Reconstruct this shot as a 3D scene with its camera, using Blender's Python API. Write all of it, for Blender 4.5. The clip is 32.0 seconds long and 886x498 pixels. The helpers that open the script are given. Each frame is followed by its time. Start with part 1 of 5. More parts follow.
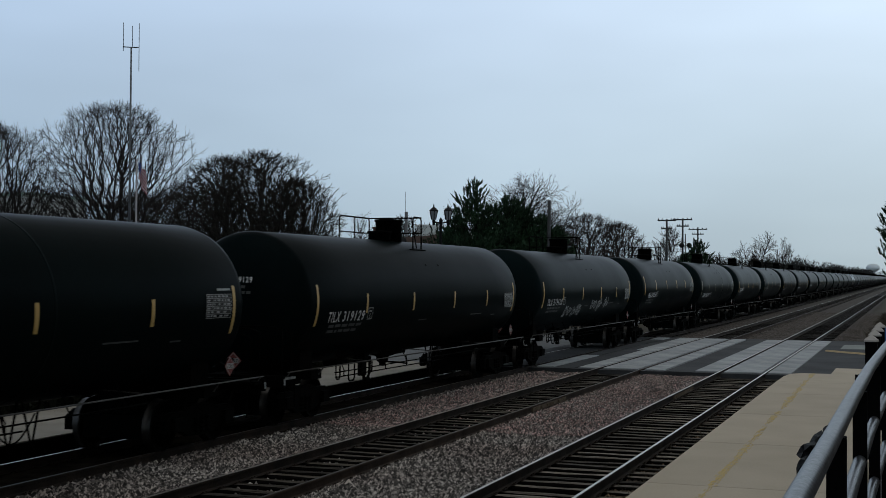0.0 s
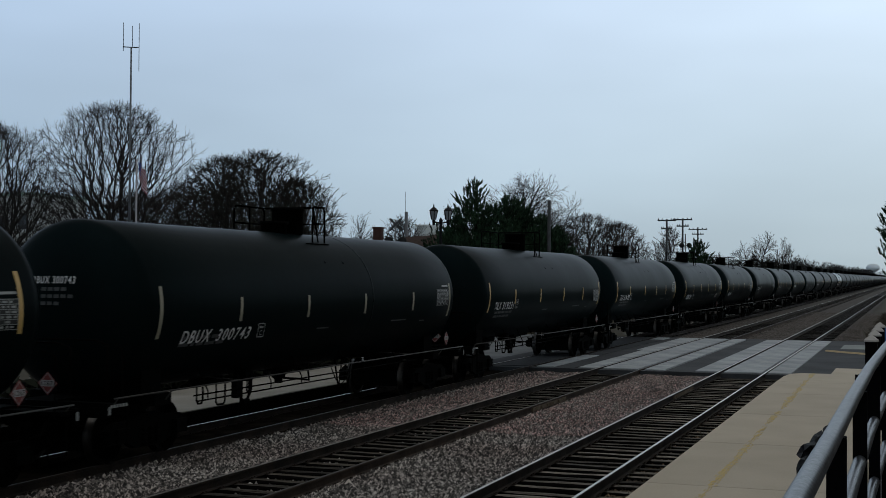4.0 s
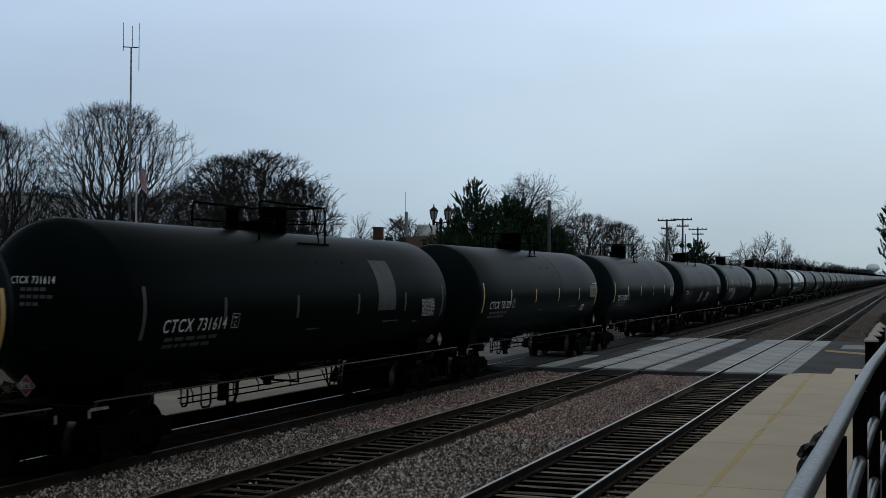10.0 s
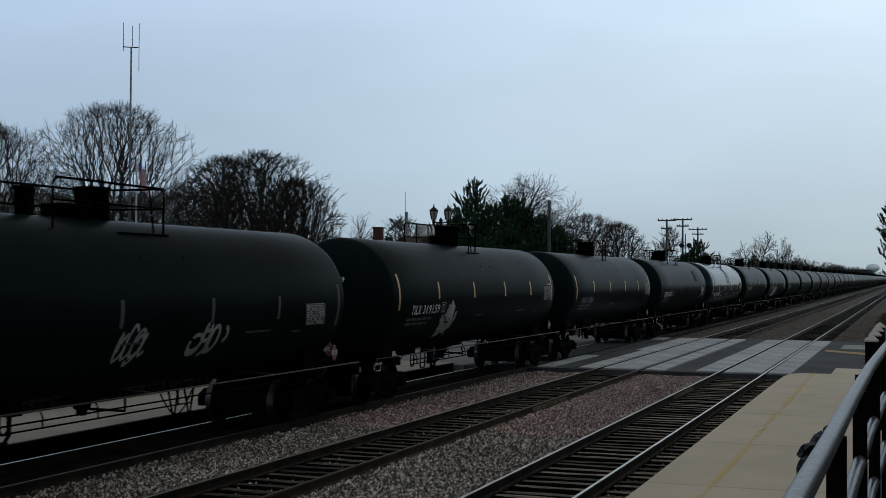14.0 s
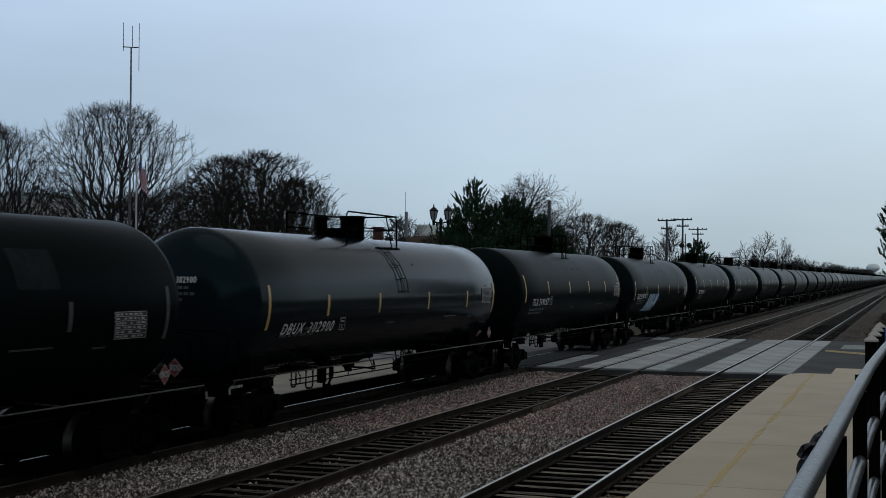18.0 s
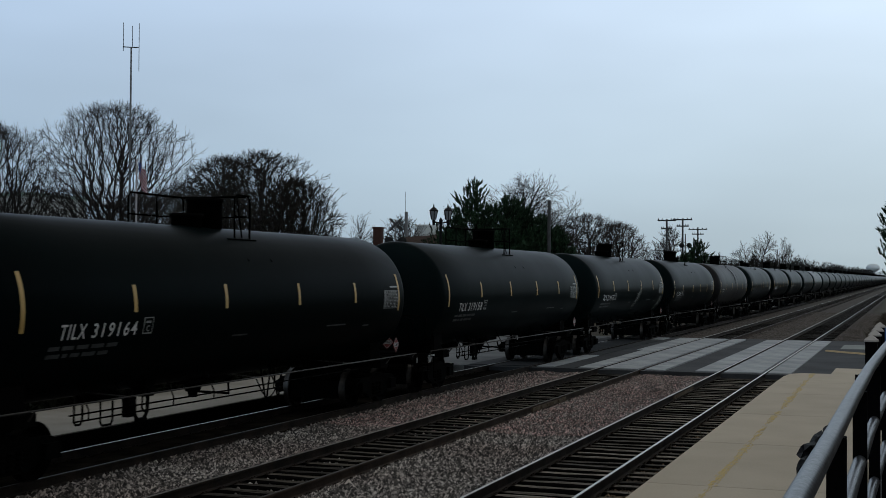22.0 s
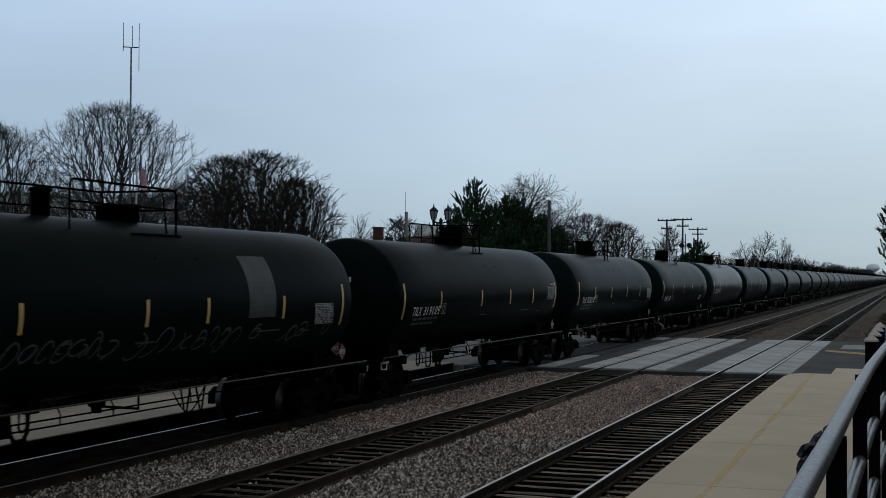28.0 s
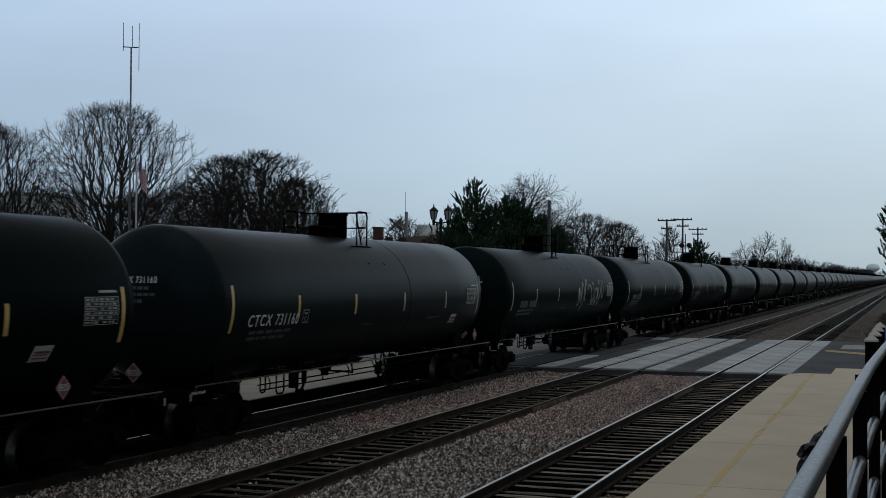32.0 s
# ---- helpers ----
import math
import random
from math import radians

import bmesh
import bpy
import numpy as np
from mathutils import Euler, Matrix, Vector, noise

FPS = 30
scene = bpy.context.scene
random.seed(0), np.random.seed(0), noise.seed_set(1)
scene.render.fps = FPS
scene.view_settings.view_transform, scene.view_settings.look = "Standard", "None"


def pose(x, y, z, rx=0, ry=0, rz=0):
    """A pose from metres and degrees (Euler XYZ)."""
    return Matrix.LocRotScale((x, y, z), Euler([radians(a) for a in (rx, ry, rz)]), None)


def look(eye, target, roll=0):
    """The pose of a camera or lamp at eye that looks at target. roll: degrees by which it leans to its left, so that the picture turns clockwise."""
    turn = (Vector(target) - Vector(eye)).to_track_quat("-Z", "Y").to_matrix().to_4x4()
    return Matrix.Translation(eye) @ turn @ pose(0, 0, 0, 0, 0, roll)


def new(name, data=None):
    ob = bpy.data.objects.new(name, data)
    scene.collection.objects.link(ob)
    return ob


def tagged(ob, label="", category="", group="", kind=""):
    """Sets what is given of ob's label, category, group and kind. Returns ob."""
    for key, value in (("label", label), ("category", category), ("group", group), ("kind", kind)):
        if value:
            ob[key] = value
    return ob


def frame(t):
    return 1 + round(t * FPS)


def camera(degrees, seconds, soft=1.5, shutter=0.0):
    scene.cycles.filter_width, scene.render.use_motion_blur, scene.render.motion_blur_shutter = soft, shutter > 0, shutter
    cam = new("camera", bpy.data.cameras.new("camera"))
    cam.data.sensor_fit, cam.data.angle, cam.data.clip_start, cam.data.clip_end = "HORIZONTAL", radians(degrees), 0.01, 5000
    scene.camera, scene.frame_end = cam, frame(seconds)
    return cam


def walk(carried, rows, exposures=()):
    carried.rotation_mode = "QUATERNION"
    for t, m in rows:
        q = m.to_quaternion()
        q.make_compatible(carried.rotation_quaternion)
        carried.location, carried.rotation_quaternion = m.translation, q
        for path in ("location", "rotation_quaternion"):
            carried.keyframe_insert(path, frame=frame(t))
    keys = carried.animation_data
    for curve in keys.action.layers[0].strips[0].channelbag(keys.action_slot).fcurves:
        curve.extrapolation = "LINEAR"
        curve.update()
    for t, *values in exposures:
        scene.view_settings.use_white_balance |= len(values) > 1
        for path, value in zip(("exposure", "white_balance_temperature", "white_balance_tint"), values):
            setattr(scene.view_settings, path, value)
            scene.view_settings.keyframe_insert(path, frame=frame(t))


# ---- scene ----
cam = camera(38.264, 32.0, soft=0.65, shutter=0.1)
EYE = (0.0, 0.0, 3.188)


def aim(eye, yaw, pitch):
    """A far point in the way given by degrees to the left of the tracks and upwards."""
    a, b = radians(yaw), radians(pitch)
    return (eye[0] - math.sin(a) * math.cos(b) * 100, eye[1] + math.cos(a) * math.cos(b) * 100, eye[2] + math.sin(b) * 100)


VIEW = look(EYE, aim(EYE, 20.086, 1.2), 0.338)
walk(cam, [(0.0, VIEW), (32.0, VIEW)], exposures=[(0.0, -0.48), (32.0, -0.48)])

# ---- world and sun: an overcast spring sky ----
world = bpy.data.worlds.new("overcast_sky")
scene.world = world
world.use_nodes = True
wn, wl = world.node_tree.nodes, world.node_tree.links
wn.clear()
w_out = wn.new("ShaderNodeOutputWorld")
w_bg = wn.new("ShaderNodeBackground")
w_sky = wn.new("ShaderNodeTexSky")
w_sky.sky_type = "NISHITA"
w_sky.sun_disc = False
w_sky.sun_elevation = radians(78)
w_sky.sun_rotation = radians(160)
w_sky.dust_density = 3.0
w_co = wn.new("ShaderNodeTexCoord")
w_sep = wn.new("ShaderNodeSeparateXYZ")
w_ramp = wn.new("ShaderNodeValToRGB")
w_map = wn.new("ShaderNodeMapping")
w_noise = wn.new("ShaderNodeTexNoise")
w_cloud = wn.new("ShaderNodeMapRange")
w_mul = wn.new("ShaderNodeMix")
w_mul.data_type, w_mul.blend_type = "RGBA", "MULTIPLY"
w_mix = wn.new("ShaderNodeMix")
w_mix.data_type = "RGBA"
w_scale = wn.new("ShaderNodeVectorMath")
w_scale.operation = "SCALE"
w_scale.inputs["Scale"].default_value = 0.10
w_ramp.color_ramp.elements[0].position = 0.0
w_ramp.color_ramp.elements[0].color = (0.53, 0.66, 0.74, 1)
w_ramp.color_ramp.elements[1].position = 1.0
w_ramp.color_ramp.elements[1].color = (0.285, 0.298, 0.302, 1)
for at_z, tone in ((0.08, (0.71, 0.89, 1.035)), (0.22, (0.895, 1.10, 1.35)), (0.45, (0.43, 0.45, 0.46))):
    w_ramp.color_ramp.elements.new(at_z).color = (*tone, 1)
# the cloud is thinner, so brighter, ahead along the tracks
w_side = wn.new("ShaderNodeMapRange")
w_side.inputs["From Min"].default_value, w_side.inputs["From Max"].default_value = -0.65, 0.1
wl.new(w_sep.outputs["X"], w_side.inputs["Value"])
w_tone = wn.new("ShaderNodeValToRGB")
w_tone.color_ramp.elements[0].color = (0.745, 0.79, 0.850, 1)
w_tone.color_ramp.elements[1].color = (1.235, 1.20, 1.155, 1)
wl.new(w_side.outputs[0], w_tone.inputs[0])
w_both = wn.new("ShaderNodeMix")
w_both.data_type, w_both.blend_type = "RGBA", "MULTIPLY"
w_both.inputs["Factor"].default_value = 1.0
wl.new(w_tone.outputs[0], w_both.inputs["A"])
wl.new(w_cloud.outputs[0], w_both.inputs["B"])
w_map.inputs["Scale"].default_value = (1.0, 1.0, 3.2)
w_noise.inputs["Scale"].default_value = 2.6
w_noise.inputs["Detail"].default_value = 3.0
w_cloud.inputs["To Min"].default_value = 0.80
w_cloud.inputs["To Max"].default_value = 1.20
w_mul.inputs["Factor"].default_value = 1.0
w_mix.inputs["Factor"].default_value = 0.06
wl.new(w_co.outputs["Generated"], w_sep.inputs[0])
wl.new(w_sep.outputs["Z"], w_ramp.inputs[0])
wl.new(w_co.outputs["Generated"], w_map.inputs[0])
wl.new(w_map.outputs[0], w_noise.inputs["Vector"])
wl.new(w_noise.outputs["Fac"], w_cloud.inputs["Value"])
wl.new(w_ramp.outputs[0], w_mul.inputs["A"])
wl.new(w_both.outputs["Result"], w_mul.inputs["B"])
wl.new(w_sky.outputs[0], w_scale.inputs[0])
wl.new(w_mul.outputs["Result"], w_mix.inputs["A"])
wl.new(w_scale.outputs[0], w_mix.inputs["B"])
wl.new(w_mix.outputs["Result"], w_bg.inputs["Color"])
w_bg.inputs["Strength"].default_value = 1.0
wl.new(w_bg.outputs[0], w_out.inputs[0])

sun = new("sun", bpy.data.lights.new("sun", "SUN"))
sun.data.energy, sun.data.angle, sun.data.color = 0.5, radians(50), (0.97, 0.98, 0.98)
sun.matrix_world = look((6, -18, 90), (0, 0, 0))


# ---- materials ----
def mat(name, base, rough=0.8, metal=0.0, var=0.25, scale=3.0, fine=40.0, bump=0.0, tint=None, vary=0.0, streak=None, coat=0.0, island=0.0, spec=0.5, skew=1.0, sheen=None):
    """A surface with colour varied at two scales, roughness wear and fine relief.
    tint: a second colour that shows in patches. vary: lightness by object, island: by loose piece (skew above 1: few bright ones among many dark). streak: stretch of the patches. sheen: tint of the gloss."""
    m = bpy.data.materials.new(name)
    m.use_nodes = True
    n, l = m.node_tree.nodes, m.node_tree.links
    bsdf = n["Principled BSDF"]
    co = n.new("ShaderNodeTexCoord")
    mp = n.new("ShaderNodeMapping")
    l.new(co.outputs["Object"], mp.inputs[0])
    if streak:
        mp.inputs["Scale"].default_value = streak
    big, small = n.new("ShaderNodeTexNoise"), n.new("ShaderNodeTexNoise")
    big.inputs["Scale"].default_value, big.inputs["Detail"].default_value = scale, 4
    small.inputs["Scale"].default_value, small.inputs["Detail"].default_value = fine, 3
    l.new(mp.outputs[0], big.inputs["Vector"])
    l.new(co.outputs["Object"], small.inputs["Vector"])
    ramp = n.new("ShaderNodeValToRGB")
    c2 = tint or tuple(c * (1 - var) for c in base)
    ramp.color_ramp.elements[0].position, ramp.color_ramp.elements[1].position = 0.35, 0.68
    ramp.color_ramp.elements[0].color = (*c2, 1)
    ramp.color_ramp.elements[1].color = (*base, 1)
    l.new(big.outputs["Fac"], ramp.inputs[0])
    rng = n.new("ShaderNodeMapRange")
    rng.inputs["To Min"].default_value, rng.inputs["To Max"].default_value = 1 - var, 1 + var
    l.new(small.outputs["Fac"], rng.inputs["Value"])
    mul = n.new("ShaderNodeMix")
    mul.data_type, mul.blend_type = "RGBA", "MULTIPLY"
    mul.inputs["Factor"].default_value = 1.0
    l.new(ramp.outputs[0], mul.inputs["A"])
    l.new(rng.outputs[0], mul.inputs["B"])
    out = mul.outputs["Result"]
    for amount, node, socket in ((vary, "ShaderNodeObjectInfo", "Random"), (island, "ShaderNodeNewGeometry", "Random Per Island")):
        if amount:
            info = n.new(node)
            r2 = n.new("ShaderNodeMapRange")
            r2.inputs["To Min"].default_value, r2.inputs["To Max"].default_value = 1 - amount, 1 + amount
            if skew > 1:
                power = n.new("ShaderNodeMath")
                power.operation = "POWER"
                power.inputs[1].default_value = skew
                l.new(info.outputs[socket], power.inputs[0])
                l.new(power.outputs[0], r2.inputs["Value"])
                r2.inputs["To Max"].default_value = 1 - amount + amount * (skew + 1)
            else:
                l.new(info.outputs[socket], r2.inputs["Value"])
            m2 = n.new("ShaderNodeMix")
            m2.data_type, m2.blend_type = "RGBA", "MULTIPLY"
            m2.inputs["Factor"].default_value = 1.0
            l.new(out, m2.inputs["A"])
            l.new(r2.outputs[0], m2.inputs["B"])
            out = m2.outputs["Result"]
    l.new(out, bsdf.inputs["Base Color"])
    rr = n.new("ShaderNodeMapRange")
    rr.inputs["To Min"].default_value, rr.inputs["To Max"].default_value = min(1, rough * 1.15), rough * 0.85
    l.new(big.outputs["Fac"], rr.inputs["Value"])
    l.new(rr.outputs[0], bsdf.inputs["Roughness"])
    bsdf.inputs["Metallic"].default_value = metal
    bsdf.inputs["Specular IOR Level"].default_value = spec
    if sheen:
        bsdf.inputs["Specular Tint"].default_value = (*sheen, 1)
    if coat:
        bsdf.inputs["Coat Weight"].default_value = coat
    if bump:
        bp = n.new("ShaderNodeBump")
        bp.inputs["Strength"].default_value, bp.inputs["Distance"].default_value = bump, 0.02
        l.new(small.outputs["Fac"], bp.inputs["Height"])
        l.new(bp.outputs[0], bsdf.inputs["Normal"])
    return m


M = {}
M["tank"] = mat("black_tank_paint", (0.0036, 0.0074, 0.0080), 0.31, var=0.16, scale=0.5, fine=7, bump=0.01, tint=(0.0026, 0.0054, 0.0058), vary=0.3, streak=(1, 1.2, 0.5), spec=0.0072, sheen=(0.63, 0.92, 0.98))
M["tank_grey"] = mat("weathered_grey_tank_paint", (0.018, 0.018, 0.017), 0.42, var=0.3, scale=0.5, fine=9, bump=0.01, tint=(0.010, 0.010, 0.010), streak=(1, 2.2, 0.5), spec=0.06)
M["tank_gloss"] = mat("glossy_black_tank_paint", (0.006, 0.012, 0.016), 0.16, var=0.2, scale=0.4, fine=6, tint=(0.005, 0.0095, 0.013), spec=0.066, sheen=(0.58, 0.87, 1.0))
M["patch"] = mat("faded_paint_patch", (0.022, 0.027, 0.027), 0.6, var=0.3, scale=3, fine=14, spec=0.4)
M["patch_dim"] = mat("dim_paint_patch", (0.011, 0.017, 0.018), 0.6, var=0.3, scale=3, fine=14, spec=0.02)
M["graffiti_dim"] = mat("dull_spray_paint", (0.15, 0.165, 0.14), 0.6, var=0.6, scale=2, fine=20)
M["tank_sheen"] = mat("worn_sheen_tank_paint", (0.007, 0.0115, 0.013), 0.30, var=0.25, scale=0.5, fine=7, bump=0.01, tint=(0.006, 0.0100, 0.0115), streak=(1, 1.6, 0.4), spec=0.030, sheen=(0.60, 0.91, 1.0))
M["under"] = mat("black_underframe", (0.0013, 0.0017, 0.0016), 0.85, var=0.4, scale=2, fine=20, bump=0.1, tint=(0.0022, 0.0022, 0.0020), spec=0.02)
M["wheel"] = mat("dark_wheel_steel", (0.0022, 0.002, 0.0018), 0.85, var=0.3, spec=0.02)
M["tread"] = mat("worn_wheel_tread", (0.08, 0.076, 0.072), 0.45, metal=1.0, var=0.4, scale=6)
M["yellow"] = mat("reflective_yellow", (0.53, 0.35, 0.10), 0.45, var=0.15, scale=2, fine=30)
M["pale_stripe"] = mat("worn_reflective_stripe", (0.30, 0.28, 0.20), 0.55, var=0.3, scale=2, fine=30)
M["letter"] = mat("white_stencil_paint", (0.72, 0.74, 0.74), 0.6, var=0.25, scale=4, fine=30)
M["letter_dull"] = mat("grey_white_print", (0.34, 0.36, 0.36), 0.6, var=0.4, scale=4, fine=30)
M["faint"] = mat("faint_stencil_paint", (0.060, 0.066, 0.068), 0.7, var=0.5, scale=4, fine=30)
M["panel"] = mat("grey_data_panel", (0.03, 0.034, 0.034), 0.6, var=0.2, spec=0.2)
M["graffiti"] = mat("pale_spray_paint", (0.36, 0.38, 0.38), 0.6, var=0.5, scale=3, fine=20)
M["graffiti_blue"] = mat("pale_blue_spray_paint", (0.40, 0.52, 0.62), 0.6, var=0.3, scale=3, fine=20)
M["graffiti_rim"] = mat("dark_blue_spray_paint", (0.03, 0.10, 0.22), 0.6, var=0.3, scale=3, fine=20)
M["red"] = mat("red_placard", (0.20, 0.032, 0.028), 0.6, var=0.3, scale=6)
M["white"] = mat("white_placard", (0.40, 0.40, 0.40), 0.6, var=0.3, scale=6)
M["rail_top"] = mat("polished_rail_head", (0.58, 0.56, 0.53), 0.38, metal=1.0, var=0.2, scale=1, fine=20)
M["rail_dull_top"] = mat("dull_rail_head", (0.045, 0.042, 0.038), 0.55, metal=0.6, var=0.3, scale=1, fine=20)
M["rail_brown"] = mat("brown_rail_web", (0.052, 0.036, 0.026), 0.9, var=0.45, scale=2, fine=30, bump=0.2, tint=(0.026, 0.019, 0.015), spec=0.15)
M["joint"] = mat("tan_joint_bar", (0.150, 0.122, 0.086), 0.9, var=0.35, scale=5, fine=30, bump=0.2, tint=(0.085, 0.062, 0.042), spec=0.15)
M["rail"] = mat("rusty_rail_web", (0.026, 0.0185, 0.0135), 0.9, var=0.45, scale=2, fine=30, bump=0.2, tint=(0.012, 0.0095, 0.008), spec=0.15)
M["tie"] = mat("creosoted_tie", (0.200, 0.176, 0.146), 0.9, var=0.45, scale=4, fine=30, bump=0.6, tint=(0.055, 0.047, 0.038), vary=0.65, streak=(0.5, 6, 6), spec=0.2)
M["tie_mid"] = mat("weathered_brown_tie", (0.105, 0.091, 0.072), 0.9, var=0.5, scale=4, fine=30, bump=0.6, tint=(0.030, 0.026, 0.022), vary=0.6, streak=(0.5, 6, 6), spec=0.15)
# near-black sides: the shade in the gaps between ties, put into the colour
M["tie_side"] = mat("shaded_tie_side", (0.005, 0.0045, 0.004), 0.95, var=0.4, scale=4, fine=30, bump=0.4, spec=0.05)
M["tie_dark"] = mat("dark_brown_tie", (0.030, 0.026, 0.022), 0.9, var=0.5, scale=4, fine=30, bump=0.5, tint=(0.012, 0.0105, 0.009), vary=0.5, streak=(0.5, 6, 6), spec=0.1)
M["dirt"] = mat("fouled_track_dirt", (0.022, 0.018, 0.0135), 1.0, var=0.5, scale=2, fine=22, bump=0.8, tint=(0.008, 0.007, 0.006), spec=0.0)
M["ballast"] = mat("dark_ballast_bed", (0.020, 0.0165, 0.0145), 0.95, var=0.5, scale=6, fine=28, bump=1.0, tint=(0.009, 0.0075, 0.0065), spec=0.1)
M["stone"] = mat("crushed_stone", (0.164, 0.155, 0.144), 0.9, var=0.3, scale=0.35, fine=20, tint=(0.128, 0.110, 0.100), island=0.92, skew=2.9, spec=0.3)
M["stone_brown"] = mat("brown_stained_stone", (0.110, 0.078, 0.050), 0.95, var=0.3, scale=0.6, fine=20, tint=(0.060, 0.042, 0.028), island=0.85, skew=2.2, spec=0.15)
M["stone_far"] = mat("dull_crushed_stone", (0.112, 0.102, 0.093), 0.95, var=0.3, scale=0.4, fine=20, tint=(0.080, 0.068, 0.060), island=0.55, skew=1.4, spec=0.1)
M["far_ballast"] = mat("clean_grey_ballast", (0.100, 0.094, 0.086), 0.95, var=0.45, scale=5, fine=16, bump=1.0, tint=(0.058, 0.050, 0.044), spec=0.1)
M["stone_red"] = mat("reddish_crushed_stone", (0.225, 0.164, 0.154), 0.9, var=0.3, scale=0.5, fine=20, tint=(0.180, 0.112, 0.104), island=0.88, skew=2.4, spec=0.3)
M["ground"] = mat("winter_ground", (0.052, 0.048, 0.030), 0.95, var=0.4, scale=0.4, fine=6, tint=(0.040, 0.033, 0.023), spec=0.2)
M["asphalt"] = mat("worn_asphalt", (0.042, 0.046, 0.050), 0.85, var=0.25, scale=0.5, fine=25, bump=0.15, tint=(0.028, 0.030, 0.033), spec=0.3)
M["far_asphalt"] = mat("pale_asphalt", (0.15, 0.16, 0.165), 0.9, var=0.25, scale=0.6, fine=25, bump=0.15, tint=(0.10, 0.107, 0.11), spec=0.3)
M["xpanel"] = mat("concrete_crossing_panel", (0.38, 0.405, 0.415), 0.85, var=0.18, scale=1.1, fine=9, bump=0.1, tint=(0.250, 0.272, 0.285), vary=0.12, spec=0.3)
M["concrete"] = mat("platform_concrete", (0.485, 0.428, 0.335), 0.9, var=0.12, scale=0.7, fine=30, bump=0.08, tint=(0.44, 0.388, 0.302), vary=0.03, spec=0.3)
M["far_concrete"] = mat("far_platform_concrete", (0.27, 0.255, 0.22), 0.9, var=0.14, scale=0.7, fine=30, bump=0.08, tint=(0.21, 0.195, 0.165), spec=0.3)
M["line"] = mat("worn_yellow_line", (0.56, 0.40, 0.09), 0.85, var=0.15, scale=9, fine=40, tint=(0.44, 0.375, 0.25))
M["pale_slab"] = mat("pale_sidewalk_slab", (0.25, 0.275, 0.26), 0.9, var=0.2, scale=0.8, fine=25, tint=(0.20, 0.22, 0.21))
M["road_line"] = mat("yellow_road_line", (0.52, 0.40, 0.22), 0.8, var=0.3, scale=6)
M["galv"] = mat("galvanised_pipe", (0.15, 0.168, 0.19), 0.36, metal=0.7, var=0.3, scale=70, fine=260, bump=0.05, tint=(0.075, 0.085, 0.10))
M["black_steel"] = mat("black_powder_coat", (0.0025, 0.0025, 0.003), 0.7, var=0.2, spec=0.03)
M["cap"] = mat("pale_post_cap", (0.42, 0.40, 0.37), 0.6, var=0.15)
M["cloth"] = mat("black_crumpled_plastic", (0.003, 0.003, 0.004), 0.6, var=0.3, spec=0.03)
M["bark"] = mat("grey_brown_bark", (0.028, 0.025, 0.023), 0.95, var=0.35, scale=4, fine=20, spec=0.2)
M["twig"] = mat("bare_twigs", (0.026, 0.024, 0.023), 0.95, var=0.3, spec=0.2)
M["twig_dark"] = mat("dark_budding_twigs", (0.019, 0.018, 0.014), 0.95, var=0.3, spec=0.2)
M["twig_brown"] = mat("brown_budding_twigs", (0.036, 0.030, 0.027), 0.95, var=0.3, spec=0.2)
M["needle"] = mat("pine_needles", (0.026, 0.060, 0.028), 0.8, var=0.3, scale=1.0, fine=8, tint=(0.011, 0.028, 0.014), island=0.5, spec=0.2)
M["hedge"] = mat("dull_green_foliage", (0.055, 0.075, 0.035), 0.9, var=0.3, island=0.4)
M["hedge_dark"] = mat("dark_hedge_leaves", (0.012, 0.015, 0.009), 0.9, var=0.3, island=0.4, spec=0.1)
M["brush"] = mat("dry_brush", (0.060, 0.050, 0.036), 0.95, var=0.3, island=0.5, spec=0.1)
M["steel"] = mat("grey_mast_steel", (0.085, 0.095, 0.105), 0.55, metal=0.3, var=0.15)
M["white_pole"] = mat("white_painted_pole", (0.22, 0.21, 0.22), 0.5, var=0.1)
M["pole_wood"] = mat("weathered_pole_wood", (0.046, 0.049, 0.052), 0.9, var=0.3, scale=3, fine=20, spec=0.2)
M["brick"] = mat("red_brick", (0.055, 0.026, 0.021), 0.9, var=0.25, vary=0.2, spec=0.2)
M["roof"] = mat("brown_shingles", (0.050, 0.034, 0.028), 0.95, var=0.3, spec=0.2)
M["pale_wall"] = mat("pale_wall", (0.50, 0.53, 0.52), 0.9, var=0.1)
M["green_roof"] = mat("verdigris_roof", (0.20, 0.30, 0.27), 0.7, var=0.2)
M["glass_dark"] = mat("window_glass", (0.03, 0.035, 0.04), 0.1, var=0.1)
M["lamp_black"] = mat("black_cast_iron", (0.006, 0.007, 0.007), 0.6, var=0.2, spec=0.2)
M["lamp_glass"] = mat("frosted_lamp_glass", (0.20, 0.22, 0.24), 0.3, var=0.1)
M["flag_red"] = mat("flag_red", (0.20, 0.04, 0.05), 0.8, var=0.15)
M["flag_white"] = mat("flag_white", (0.36, 0.34, 0.37), 0.8, var=0.1)
M["flag_blue"] = mat("flag_blue", (0.03, 0.05, 0.18), 0.8, var=0.15)
M["blue"] = mat("blue_sign", (0.05, 0.13, 0.34), 0.5, var=0.15)
M["tower"] = mat("pale_tower_paint", (0.62, 0.70, 0.74), 0.5, var=0.08)
M["handrail"] = mat("scuffed_handrail", (0.035, 0.034, 0.032), 0.6, var=0.3)
M["far_wood"] = mat("far_bare_wood", (0.030, 0.033, 0.032), 1.0, var=0.3, island=0.4, spec=0.2)


